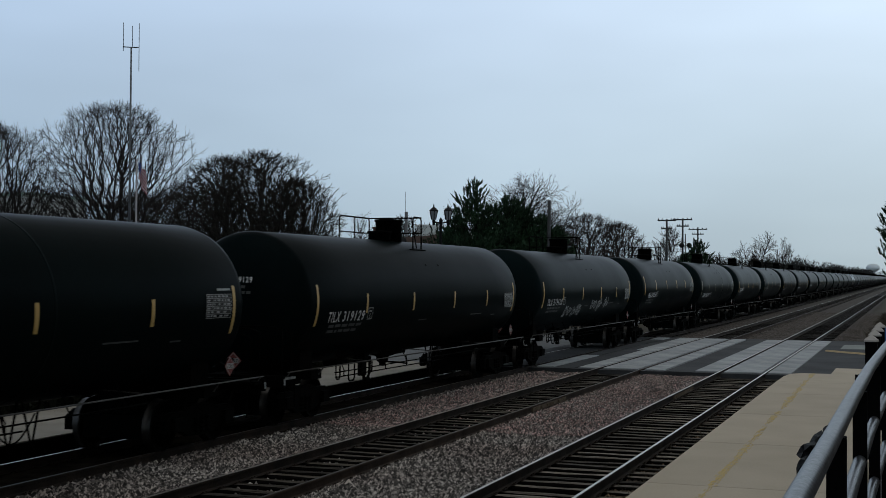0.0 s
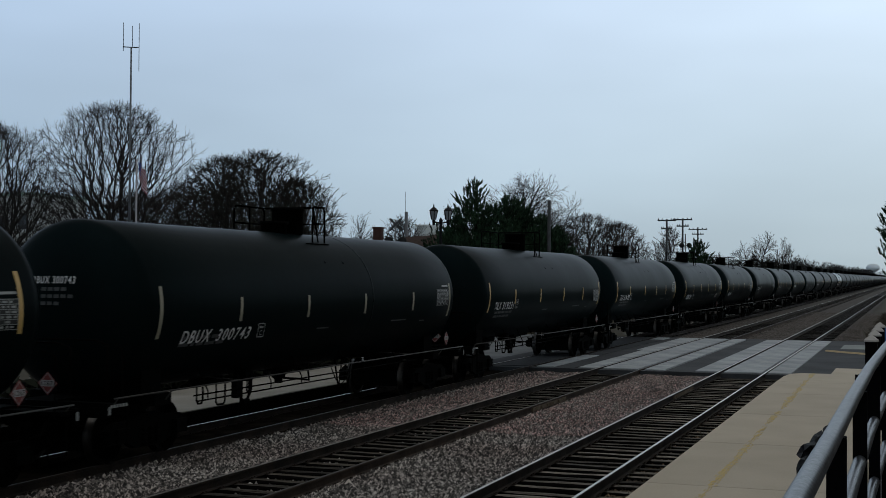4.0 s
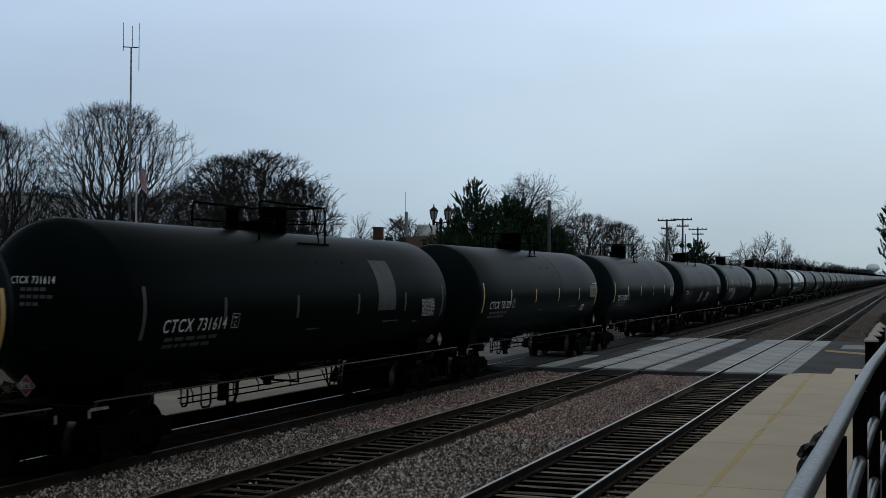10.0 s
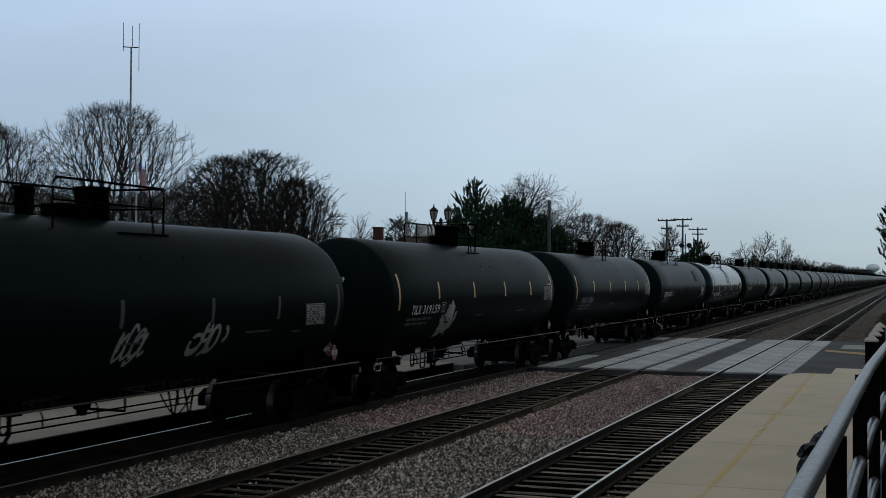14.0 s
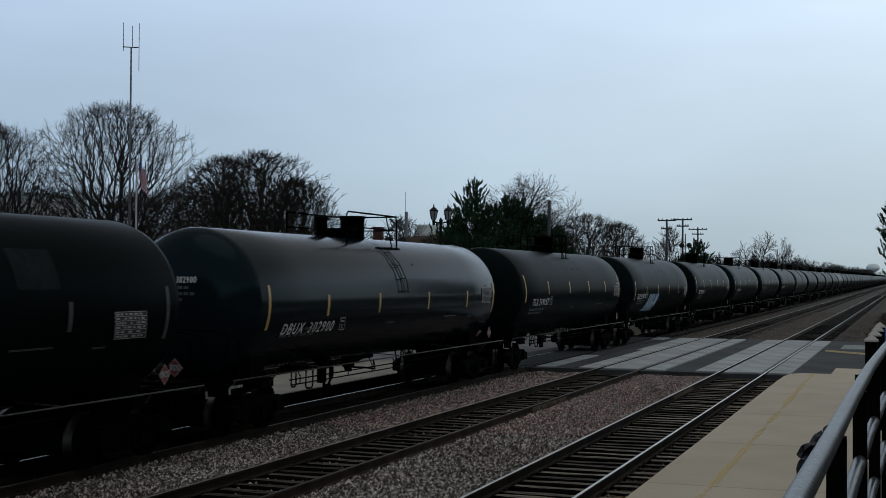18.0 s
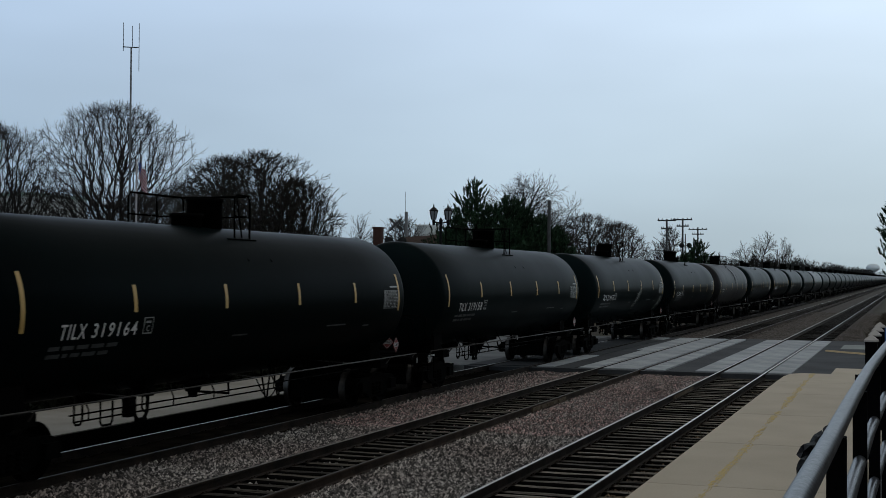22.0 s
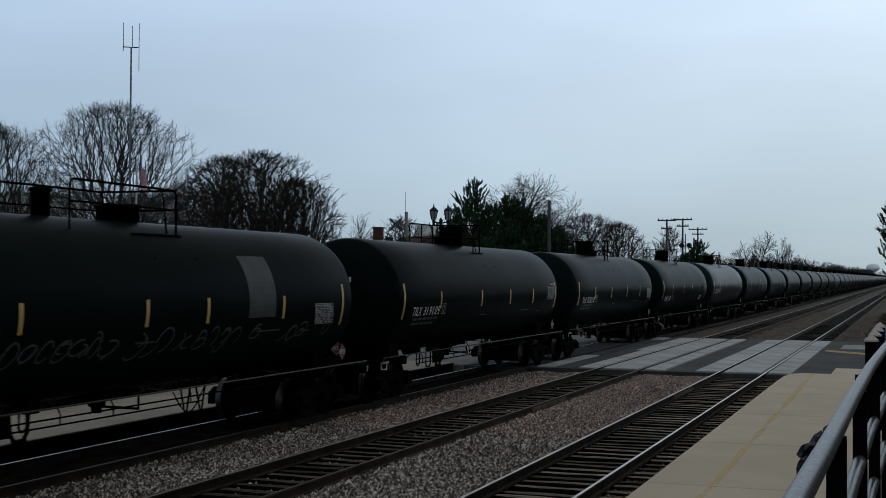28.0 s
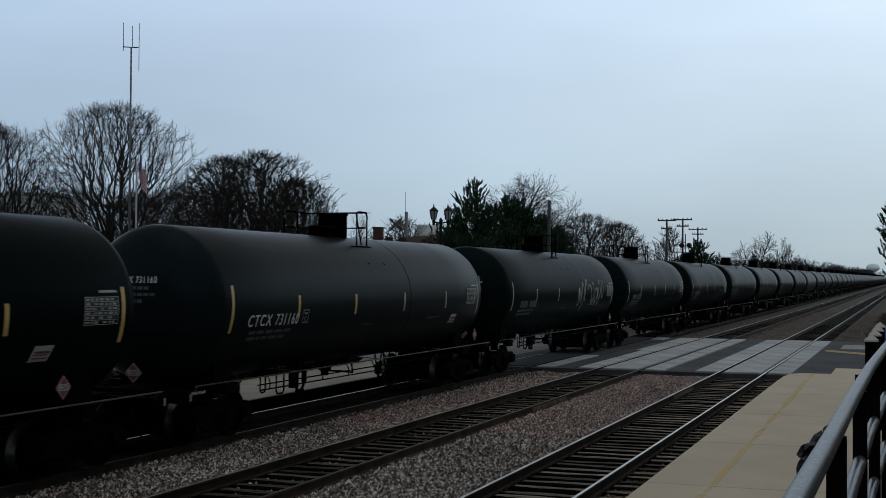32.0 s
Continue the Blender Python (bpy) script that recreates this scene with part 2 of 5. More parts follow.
# ---- mesh helpers ----
def box(bm, x0, x1, y0, y1, z0, z1, mi=0):
    v = [bm.verts.new(p) for p in ((x0, y0, z0), (x1, y0, z0), (x1, y1, z0), (x0, y1, z0), (x0, y0, z1), (x1, y0, z1), (x1, y1, z1), (x0, y1, z1))]
    for f in ((0, 3, 2, 1), (4, 5, 6, 7), (0, 1, 5, 4), (1, 2, 6, 5), (2, 3, 7, 6), (3, 0, 4, 7)):
        bm.faces.new([v[i] for i in f]).material_index = mi


def ring(bm, c, axis, r, n, up=None):
    axis = Vector(axis).normalized()
    u = axis.cross(Vector((0, 0, 1)))
    if u.length < 0.05:
        u = axis.cross(Vector((1, 0, 0)))
    u.normalize()
    w = axis.cross(u)
    return [bm.verts.new(Vector(c) + u * math.cos(2 * math.pi * i / n) * r + w * math.sin(2 * math.pi * i / n) * r) for i in range(n)]


def tube(bm, pts, r, n=8, mi=0, caps=True):
    """A pipe along pts; r: one radius or one for each point."""
    pts = [Vector(p) for p in pts]
    rs = r if isinstance(r, (list, tuple)) else [r] * len(pts)
    rings = []
    for i, p in enumerate(pts):
        a = pts[max(0, i - 1)]
        b = pts[min(len(pts) - 1, i + 1)]
        rings.append(ring(bm, p, b - a, rs[i], n))
    for a, b in zip(rings, rings[1:]):
        for i in range(n):
            f = bm.faces.new((a[i], b[i], b[(i + 1) % n], a[(i + 1) % n]))
            f.smooth, f.material_index = n > 5, mi
    if caps:
        bm.faces.new(list(reversed(rings[0]))).material_index = mi
        bm.faces.new(rings[-1]).material_index = mi


def lathe(bm, prof, origin=(0, 0, 0), axis="z", n=24, mi=0, smooth=True):
    """A body of revolution: prof is (radius, height) along the axis; a zero radius closes it."""
    o = Vector(origin)

    def at(r, h, a):
        c, s = r * math.cos(a), r * math.sin(a)
        return o + Vector({"z": (c, s, h), "y": (s, h, c), "x": (h, c, s)}[axis])

    rows = []
    for r, h in prof:
        rows.append([bm.verts.new(at(0, h, 0))] if r < 1e-6 else [bm.verts.new(at(r, h, 2 * math.pi * i / n)) for i in range(n)])
    for a, b in zip(rows, rows[1:]):
        for i in range(n):
            j = (i + 1) % n
            q = (a[0], b[j], b[i]) if len(a) == 1 else (a[i], a[j], b[0]) if len(b) == 1 else (a[i], a[j], b[j], b[i])
            f = bm.faces.new(q)
            f.smooth, f.material_index = smooth, mi


def finish(bm):
    bmesh.ops.recalc_face_normals(bm, faces=bm.faces)
    me = bpy.data.meshes.new("mesh")
    bm.to_mesh(me)
    bm.free()
    return me


def mesh_of(build, *mats):
    bm = bmesh.new()
    build(bm)
    me = finish(bm)
    for m in mats:
        me.materials.append(M[m])
    return me


def put(name, me, parent=None, m=None, label=""):
    ob = new(name, me)
    if parent:
        ob.parent = parent
    if m is not None:
        ob.matrix_basis = m
    if label:
        ob["label"] = label
    return ob


def part(name, build, mats, parent=None, label="", m=None):
    """One mesh object under a thing or a part."""
    return put(name, mesh_of(build, *([mats] if isinstance(mats, str) else mats)), parent, m, label)


def empty(name, m=None):
    ob = new(name)
    ob.empty_display_size = 0.3
    if m is not None:
        ob.matrix_basis = m
    return ob


# ---- ground, ballast, tracks ----
TRACKS = (-5.31, -9.489, -13.46)
TRAIN_X = TRACKS[2]
X_NEAR, X_FAR = 44.0, 67.5


def bed_height(x, y):
    """The ballast's surface over the plan."""
    c = min(TRACKS, key=lambda k: abs(x - k))
    d = abs(x - c)
    if d < 0.72:
        # between the rails: deep gaps on the near track, fouled on the others
        z = -0.29 if c == TRACKS[0] else -0.245
    elif c == TRACKS[0] and x > c:
        z = -0.25 + 0.02 * min(1.0, (d - 0.72) / 0.7)
    else:
        # the shoulder buries the ends of the ties
        z = -0.20 + 0.045 * min(1.0, (d - 0.72) / 0.35) - 0.035 * max(0.0, (d - 1.2) / 0.9)
    if x < -14.9:
        z -= (-14.9 - x) * 0.35
    return z + 0.02 * noise.noise((x * 1.7, y * 1.7, 0))


def build_ground(bm):
    ys = [-150, -40, 0, 44, 68, 120, 300, 800, 2500, 4500]
    xs = [-3000, -600, -150, -60, -24, -16.2, -3.4, 6, 40, 150, 600, 3000]
    g = {}
    for i, x in enumerate(xs):
        for j, y in enumerate(ys):
            g[i, j] = bm.verts.new((x, y, -0.42 if -17 < x < -3 else -0.12))
    for i in range(len(xs) - 1):
        for j in range(len(ys) - 1):
            bm.faces.new((g[i, j], g[i + 1, j], g[i + 1, j + 1], g[i, j + 1]))


tagged(part("ground", build_ground, "ground"), "flat brownish winter ground of grass and dirt", kind="structure")


def build_bed(bm):
    xs = np.concatenate([[-15.6, -15.2], np.arange(-14.9, -3.7, 0.3), [-3.64]])
    for y0, y1, step in ((-60, 8, 4.0), (8, 43.4, 0.4), (68.2, 130, 1.2), (130, 1300, 20)):
        ys = np.arange(y0, y1 + 1e-6, step)
        grid = [[bm.verts.new((x, y, bed_height(x, y))) for x in xs] for y in ys]
        for a, b in zip(grid, grid[1:]):
            for i in range(len(xs) - 1):
                f = bm.faces.new((a[i], a[i + 1], b[i + 1], b[i]))
                f.smooth = True
                mid = (xs[i] + xs[i + 1]) / 2
                f.material_index = 1 if y0 > 60 and min(abs(mid - k) for k in TRACKS) > 1.15 and mid > -12.6 else 0


# dark sheet along the floor of the gaps between the near track's ties
tagged(part("track_grime", lambda bm: box(bm, TRACKS[0] - 0.70, TRACKS[0] + 0.70, 10, 43.3, -0.40, -0.285), "dirt"), "dark floor between the near track's ties", "dirt", kind="structure")
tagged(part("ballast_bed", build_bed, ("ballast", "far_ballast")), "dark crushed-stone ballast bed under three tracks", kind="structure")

RAIL_PROFILE = ((-0.07, -0.17), (0.07, -0.17), (0.07, -0.158), (0.012, -0.14), (0.010, -0.045), (0.036, -0.036), (0.036, -0.008), (0.026, 0.0), (-0.026, 0.0), (-0.036, -0.008), (-0.036, -0.036), (-0.010, -0.045), (-0.012, -0.14), (-0.07, -0.158))


def build_rail(bm):
    ends = []
    for y in (-60, 40, 140, 400, 1300):
        ends.append([bm.verts.new((x, y, z)) for x, z in RAIL_PROFILE])
    k = len(RAIL_PROFILE)
    for a, b in zip(ends, ends[1:]):
        for i in range(k):
            f = bm.faces.new((a[i], a[(i + 1) % k], b[(i + 1) % k], b[i]))
            f.material_index = 1 if i == 7 else 0
    bm.faces.new(ends[0])
    bm.faces.new(ends[-1])


RAIL_ME = mesh_of(build_rail, "rail", "rail_top")
# near rail under the train: the train's shadow is put into its dark head
RAIL_SHADED = mesh_of(build_rail, "rail", "rail_dull_top")
RAIL_DULL = mesh_of(build_rail, "rail_brown", "rail_dull_top")
def build_tie(seed):
    def build(bm):
        r = random.Random(seed)
        rows = []
        split = r.uniform(-0.05, 0.05)
        for i in range(9):
            x = -1.3 + 2.6 * i / 8 + r.uniform(-0.03, 0.03)
            deep = r.choice((0.0, 0.02, 0.035))
            prof = [(-0.105, -0.34), (-0.108, -0.19), (-0.094, -0.167), (split - 0.015, -0.165), (split, -0.167 - deep), (split + 0.015, -0.166), (0.094, -0.168), (0.108, -0.19), (0.105, -0.34)]
            rows.append([bm.verts.new((x, y + r.uniform(-0.01, 0.01), z + r.uniform(-0.007, 0.004))) for y, z in prof])
        for a, b in zip(rows, rows[1:]):
            for k in range(8):
                # sides and bevels take the shade colour, only the top stays pale
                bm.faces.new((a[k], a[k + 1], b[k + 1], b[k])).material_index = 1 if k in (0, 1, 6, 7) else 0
        bm.faces.new(rows[0])
        bm.faces.new(rows[-1])
    return build


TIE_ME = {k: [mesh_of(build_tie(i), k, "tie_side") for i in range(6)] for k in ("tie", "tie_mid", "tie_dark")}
PLATE_ME = mesh_of(lambda bm: (box(bm, -0.10, 0.10, -0.09, 0.09, -0.168, -0.150), [box(bm, s * 0.085 - 0.014, s * 0.085 + 0.014, t * 0.05 - 0.014, t * 0.05 + 0.014, -0.15, -0.135) for s in (-1, 1) for t in (-1, 1)]), "rail")

rng = random.Random(4)
TIE_STEP = 0.515


def railway(cx, dull, what):
    track = empty("railway_track", pose(cx, 0, 0))
    tagged(track, what, "track", "parallel railway tracks", "structure")
    for s in (-1, 1):
        put("rail", (RAIL_SHADED if cx < -12 else RAIL_DULL) if s in dull else RAIL_ME, track, pose(s * 0.7525, 0, 0))
    y, far = 10.0, []
    while y < 260:
        if not X_NEAR - 0.4 < y < X_FAR + 0.4:
            if y < 96:
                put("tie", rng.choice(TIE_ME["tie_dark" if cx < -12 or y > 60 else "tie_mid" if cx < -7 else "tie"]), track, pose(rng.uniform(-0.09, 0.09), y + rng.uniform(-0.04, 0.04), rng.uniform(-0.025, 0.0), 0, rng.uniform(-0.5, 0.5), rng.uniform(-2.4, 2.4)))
                if y < 42:
                    for s in (-1, 1):
                        put("tie_plate", PLATE_ME, track, pose(s * 0.7525, y, 0))
            else:
                far.append(y)
        y += TIE_STEP

    def build(bm):
        for yy in far:
            box(bm, -1.3, 1.3, yy - 0.115, yy + 0.115, -0.3, -0.165)
    tagged(part("tie_row", build, "tie_dark", track), kind="stuff")
    return track


near_track = railway(TRACKS[0], (), "railway track with polished rails on dark wooden ties")
mid_track = railway(TRACKS[1], (1,), "middle railway track with rusty rail sides on wooden ties")
# tan joint bars bolted to two of the rails
for track, x, y0, y1 in ((mid_track, 0.7525, 30.25, 33.5), (near_track, -0.7525, 34.9, 38.1)):
    def build(bm, x=x, y0=y0, y1=y1):
        box(bm, x + 0.012, x + 0.042, y0, y1, -0.140, -0.042)
        bmesh.ops.bevel(bm, geom=list(bm.edges), offset=0.006, segments=1)
        for k in range(6):
            yy = y0 + (y1 - y0) * (k + 0.5) / 6
            box(bm, x + 0.042, x + 0.062, yy - 0.02, yy + 0.02, -0.11, -0.07)
    part("joint_bar", build, "joint", track, "tan rusty joint bar")
railway(TRACKS[2], (1,), "railway track beneath the freight train")


# loose ballast stones
def stones(name, count, x0, x1, y0, y1, size, seed, kind="stone"):
    r = np.random.RandomState(seed)
    base = np.array([(1, 0, -0.3), (-1, 0, -0.3), (0, 1, -0.3), (0, -1, -0.3), (0, 0, 0.62)], float)
    tri = np.array([(0, 2, 4), (2, 1, 4), (1, 3, 4), (3, 0, 4)])
    # more stones where the camera passes nearest
    y = y0 + (y1 - y0) * r.rand(count) ** 1.5
    x = x0 + (x1 - x0) * r.rand(count)
    keep = np.ones(count, bool)
    for c, bare, reach in zip(TRACKS, (0.08, 0.06, 0.3), (1.3, 0.82, 0.82)):
        for s in (-0.7525, 0.7525):
            keep &= np.abs(x - c - s) > 0.075
        wide = np.where(x > c, reach, 0.82)
        onties = (np.abs(x - c) < wide) & (np.abs(((y - 10.0 + TIE_STEP / 2) % TIE_STEP) - TIE_STEP / 2) < 0.11) & (r.rand(count) > bare)
        keep &= ~onties
    near = x - TRACKS[0]
    keep &= ~((near > -0.75) & (near < 0.75) & (r.rand(count) > 0.07))
    keep &= ~((near > 0.75) & (near < 1.5) & (r.rand(count) > 0.6))
    keep &= ~((np.abs(x - TRACKS[1]) < 0.72) & (r.rand(count) > 0.12))
    keep &= ~(r.rand(count) > np.clip((x + 12.75 + 0.12 * np.sin(y * 0.7)) / 0.8, 0.03, 1))
    x, y = x[keep], y[keep]
    k = len(x)
    z = np.array([bed_height(a, b) for a, b in zip(x, y)])
    z = np.where((x < -11.75) & (y < 44), np.maximum(z, -0.155 - 0.32 * np.maximum(0, x + 12.0)), z)
    s = size * (0.5 + r.rand(k)) * 0.5
    a = r.rand(k) * 6.2832
    flat = np.zeros(k)
    R = np.stack([np.cos(a), -np.sin(a), flat, np.sin(a), np.cos(a), flat, flat, flat, flat + 1], 1).reshape(k, 3, 3)
    shape = base[None] * (0.65 + 0.7 * r.rand(k, 5, 1)) + 0.15 * r.randn(k, 5, 3)
    v = np.einsum("kij,kpj->kpi", R, shape) * s[:, None, None] + np.stack([x, y, z + s * 0.25], 1)[:, None]
    f = tri[None] + 5 * np.arange(k)[:, None, None]
    me = bpy.data.meshes.new(name)
    me.vertices.add(5 * k)
    me.vertices.foreach_set("co", v.astype(np.float32).ravel())
    me.loops.add(12 * k)
    me.loops.foreach_set("vertex_index", f.astype(np.int32).ravel())
    me.polygons.add(4 * k)
    me.polygons.foreach_set("loop_start", np.arange(0, 12 * k, 3, dtype=np.int32))
    me.update(calc_edges=True)
    me.validate()
    me.materials.append(M[kind])
    return tagged(put(name, me), "loose grey and reddish crushed ballast stones between the tracks", "ballast", kind="stuff")


stones("ballast_stones", 230000, -12.8, -4.5, 13.5, 43.3, 0.074, 7)
stones("ballast_stones", 60000, -12.3, -6.2, 26.0, 43.3, 0.074, 9, "stone_red")
stones("ballast_stones", 26000, -4.55, -3.66, 13.5, 42.0, 0.070, 10, "stone_brown")
stones("ballast_stones", 40000, -12.2, -2.0, 68.3, 130.0, 0.060, 8, "stone_far")


def build_dirt(bm):
    # fine dirt that has buried the ties of the far track
    xs = np.arange(-14.75, -11.72, 0.15)
    ys = np.arange(9.0, 43.5, 0.5)
    grid = []
    for y in ys:
        edge = -12.0 + 0.10 * noise.noise((0, y * 0.6, 5))
        grid.append([bm.verts.new((x, y, -0.158 + 0.022 * noise.noise((x * 1.1, y * 0.9, 3)) - 0.32 * max(0.0, x - edge))) for x in xs])
    for a, b in zip(grid, grid[1:]):
        for i in range(len(xs) - 1):
            bm.faces.new((a[i], a[i + 1], b[i + 1], b[i])).smooth = True


tagged(part("track_dirt", build_dirt, "dirt"), "brown fouled dirt burying the ties of the far track", "dirt", kind="structure")

# ---- level crossing ----
def build_road(bm):
    edges = [TRACKS[2] + 1.62, TRACKS[1] - 1.62, TRACKS[1] + 1.62, TRACKS[0] - 1.60, TRACKS[0] + 1.60, 60]
    for x0, x1 in zip(edges[::2], edges[1::2]):
        box(bm, x0, x1, X_NEAR - 0.5, X_FAR + 0.6, -0.5, -0.02)


tagged(part("road", build_road, "asphalt"), "worn dark asphalt road crossing the tracks", kind="structure")
# the road beyond the train has a paler colour than the rest
tagged(part("road", lambda bm: box(bm, -60, TRACKS[2] - 1.62, X_NEAR - 0.5, X_FAR + 0.6, -0.5, -0.02), "far_asphalt"), "paler asphalt road beyond the tracks", kind="structure")
PANEL_LEN = 2.35
def panel_mesh(x0, x1, surface="xpanel"):
    def build(bm):
        box(bm, x0, x1, 0.003, PANEL_LEN - 0.003, -0.26, -0.004)
        bmesh.ops.bevel(bm, geom=[e for e in bm.edges if all(v.co.z > -0.1 for v in e.verts)], offset=0.006, segments=1)
    return mesh_of(build, surface)


PANELS = {TRACKS[0]: [panel_mesh(-1.58, -0.83), panel_mesh(-0.61, 0.61), panel_mesh(0.83, 1.58)],
          TRACKS[1]: [panel_mesh(-1.50, -0.86), panel_mesh(-0.62, 0.62), panel_mesh(0.86, 1.52)],
          # asphalt on the left and middle panels stands in for the train's shadow
          TRACKS[2]: [panel_mesh(-1.58, -0.80, "asphalt"), panel_mesh(-0.665, 0.665, "asphalt"), panel_mesh(0.95, 1.58)]}
WIDE_PANEL, DARK_PANEL = panel_mesh(-1.80, -0.86), panel_mesh(0.95, 1.58, "asphalt")
for cx in TRACKS:
    crossing = empty("level_crossing", pose(cx, X_NEAR, 0))
    tagged(crossing, "pale concrete crossing panels between and beside the rails", "level crossing", "level crossing panels", "structure")
    for i in range(10):
        for k, me in enumerate(PANELS[cx]):
            if cx == TRACKS[1] and k == 0 and i > 4:
                me = WIDE_PANEL
            if cx == TRACKS[2] and k == 2 and 2 < i < 9:
                me = DARK_PANEL
            put("crossing_panel", me, crossing, pose(0, i * PANEL_LEN, 0, 0, 0, 0))
    part("crossing_apron", lambda bm: [box(bm, a, b, c, d, -0.3, -0.03) for a, b in ((-1.62, -0.80), (-0.66, 0.66), (0.80, 1.62)) for c, d in ((-0.5, -0.004), (23.51, 24.1))], "asphalt", crossing)
    part("crossing_bed", lambda bm: box(bm, -1.62, 1.62, -0.45, 24.05, -0.6, -0.27), "asphalt", crossing)

tagged(part("sidewalk", lambda bm: box(bm, -2.95, 8.0, 60.4, 64.0, -0.3, 0.0), "pale_slab"), "short pale concrete sidewalk slab beside the crossing", kind="structure")
tagged(part("road_marking", lambda bm: tube(bm, [(-3.45, 58.3, -0.017), (-2.6, 57.3, -0.017), (-1.2, 56.0, -0.017), (4, 52.0, -0.017)], 0.07, 4), "road_line"), "faded yellow line painted on the asphalt", kind="structure")

# ---- platforms ----
platform = empty("platform", pose(0, 0, 0))
tagged(platform, "low beige concrete station platform beside the track", "platform", kind="structure")
joints = [-20, -9, -2, 3, 8, 13.1, 18.55, 23.5, 28.7, 34.1, 38.0, 41.6]
for y0, y1 in zip(joints, joints[1:]):
    last = y1 > 41

    def build(bm, y0=y0, y1=y1, last=last):
        x0 = -3.62 if y0 > 0 else -3.62
        pts = [(x0, y0), (5.5, y0), (5.5, y1), (-3.38 if last else x0, y1)]
        if last:
            pts = [(x0, y0), (5.5, y0), (5.5, y1), (-3.2, y1), (-3.5, y1 - 0.5), (-3.6, y1 - 1.5)]
        lo = [bm.verts.new((x, y + (0.011 if y == y0 else -0.011 if y == y1 else 0), -0.4)) for x, y in pts]
        hi = [bm.verts.new((v.co.x, v.co.y, 0.2)) for v in lo]
        bm.faces.new(hi)
        for i in range(len(lo)):
            j = (i + 1) % len(lo)
            bm.faces.new((lo[i], lo[j], hi[j], hi[i]))
    part("concrete_slab", build, "concrete", platform)
tagged(part("platform_core", lambda bm: box(bm, -3.55, 5.4, -19.9, 41.0, -0.4, 0.192), "asphalt", platform))
tagged(part("curb_ramp", lambda bm: box(bm, -2.45, 5.0, 41.75, 47.0, -0.3, 0.02), "concrete"), "small concrete apron at the end of the platform", "apron", kind="structure")
line = empty("platform_line")
tagged(line, "worn broken yellow safety line painted on the platform", "painted line", kind="structure")


def worn_paint(seed, y0, y1):
    """Ragged flecks of what is left of a painted line, thick in some stretches and almost gone in others."""
    def build(bm):
        r = random.Random(seed)
        for i in range(int((y1 - y0) * 110)):
            y = r.uniform(y0, y1)
            wear = noise.noise((0, y * 0.55, 4.2)) + 0.5 * noise.noise((0, y * 2.1, 8.0))
            if r.random() > 0.42 + 0.85 * wear:
                continue
            x = -2.675 - 0.0072 * (y - 18.5) + r.gauss(0, 0.028 + 0.018 * max(0, wear))
            a, b = r.uniform(0.006, 0.021), r.uniform(0.03, 0.13)
            rim = [(math.cos(k * 1.0472) * a * r.uniform(0.6, 1.2), math.sin(k * 1.0472) * b * r.uniform(0.6, 1.2)) for k in range(6)]
            z = 0.2035 + 0.000002 * i
            lo = [bm.verts.new((x + u, y + v, 0.2)) for u, v in rim]
            hi = [bm.verts.new((x + u, y + v, z)) for u, v in rim]
            bm.faces.new(hi)
            for k in range(6):
                bm.faces.new((lo[k], lo[(k + 1) % 6], hi[(k + 1) % 6], hi[k]))
    return build


for k, (y0, y1) in enumerate(zip(joints[5:], joints[6:])):
    tagged(part("paint_flecks", worn_paint(60 + k, y0 + 0.03, y1 - 0.03), "line", line), kind="stuff")

far_platform = empty("far_platform")
tagged(far_platform, "pale concrete platform on the far side of the train", "platform", kind="structure")
for i in range(12):
    part("concrete_slab", lambda bm, i=i: box(bm, -18.75, -15.55, -14 + i * 4.8 + 0.006, -14 + (i + 1) * 4.8 - 0.006, -0.5, 0.05), "far_concrete", far_platform)
# added black board: the train's shade on the far platform's face
part("platform_edge", lambda bm: box(bm, -15.548, -15.50, -14, 43.6, -0.5, 0.03), "under", far_platform, "black board standing for the shade on the platform's face")

# ---- tank cars ----
R, ZC, HALF, DOME = 1.52, 2.62, 7.45, 0.76
LENGTH = 18.06


def side_x(z, off=0.0):
    return math.sqrt(max(0.01, R * R - (z - ZC) ** 2)) + off


def head_y(x, z, off=0.0):
    return -(HALF + DOME * math.sqrt(max(0.0, 1 - (x * x + (z - ZC) ** 2) / (R * R)))) - off


def strip(bm, y0, y1, z0, z1, off=0.005, steps=8, mi=0, lean=0.0):
    """A thin sheet on the tank's side."""
    rows = []
    for i in range(steps + 1):
        k = i / steps
        z = z0 + (z1 - z0) * k
        x = side_x(z, off)
        rows.append((bm.verts.new((x, y0 + lean * k, z)), bm.verts.new((x, y1 + lean * k, z))))
    for a, b in zip(rows, rows[1:]):
        bm.faces.new((a[0], a[1], b[1], b[0])).material_index = mi


def text_flat(body, width, height, slant=0.0, bold=0.012):
    """The outline triangles of a line of writing, in (u, v), from 0 to width and height."""
    cu = bpy.data.curves.new("writing", "FONT")
    cu.body, cu.resolution_u, cu.offset, cu.space_character = body, 3, bold, 1.22
    ob = bpy.data.objects.new("writing", cu)
    scene.collection.objects.link(ob)
    me = bpy.data.meshes.new_from_object(ob)
    bpy.data.objects.remove(ob)
    co = np.array([v.co[:2] for v in me.vertices])
    lo, hi = co.min(0), co.max(0)
    co = (co - lo) / (hi - lo) * (width, height)
    co[:, 0] += slant * co[:, 1]
    faces = [tuple(p.vertices) for p in me.polygons]
    bpy.data.meshes.remove(me)
    return co, faces


def wrap_text(bm, body, y0, z0, width, height, off=0.014, slant=0.0, mi=0):
    co, faces = text_flat(body, width, height, slant)
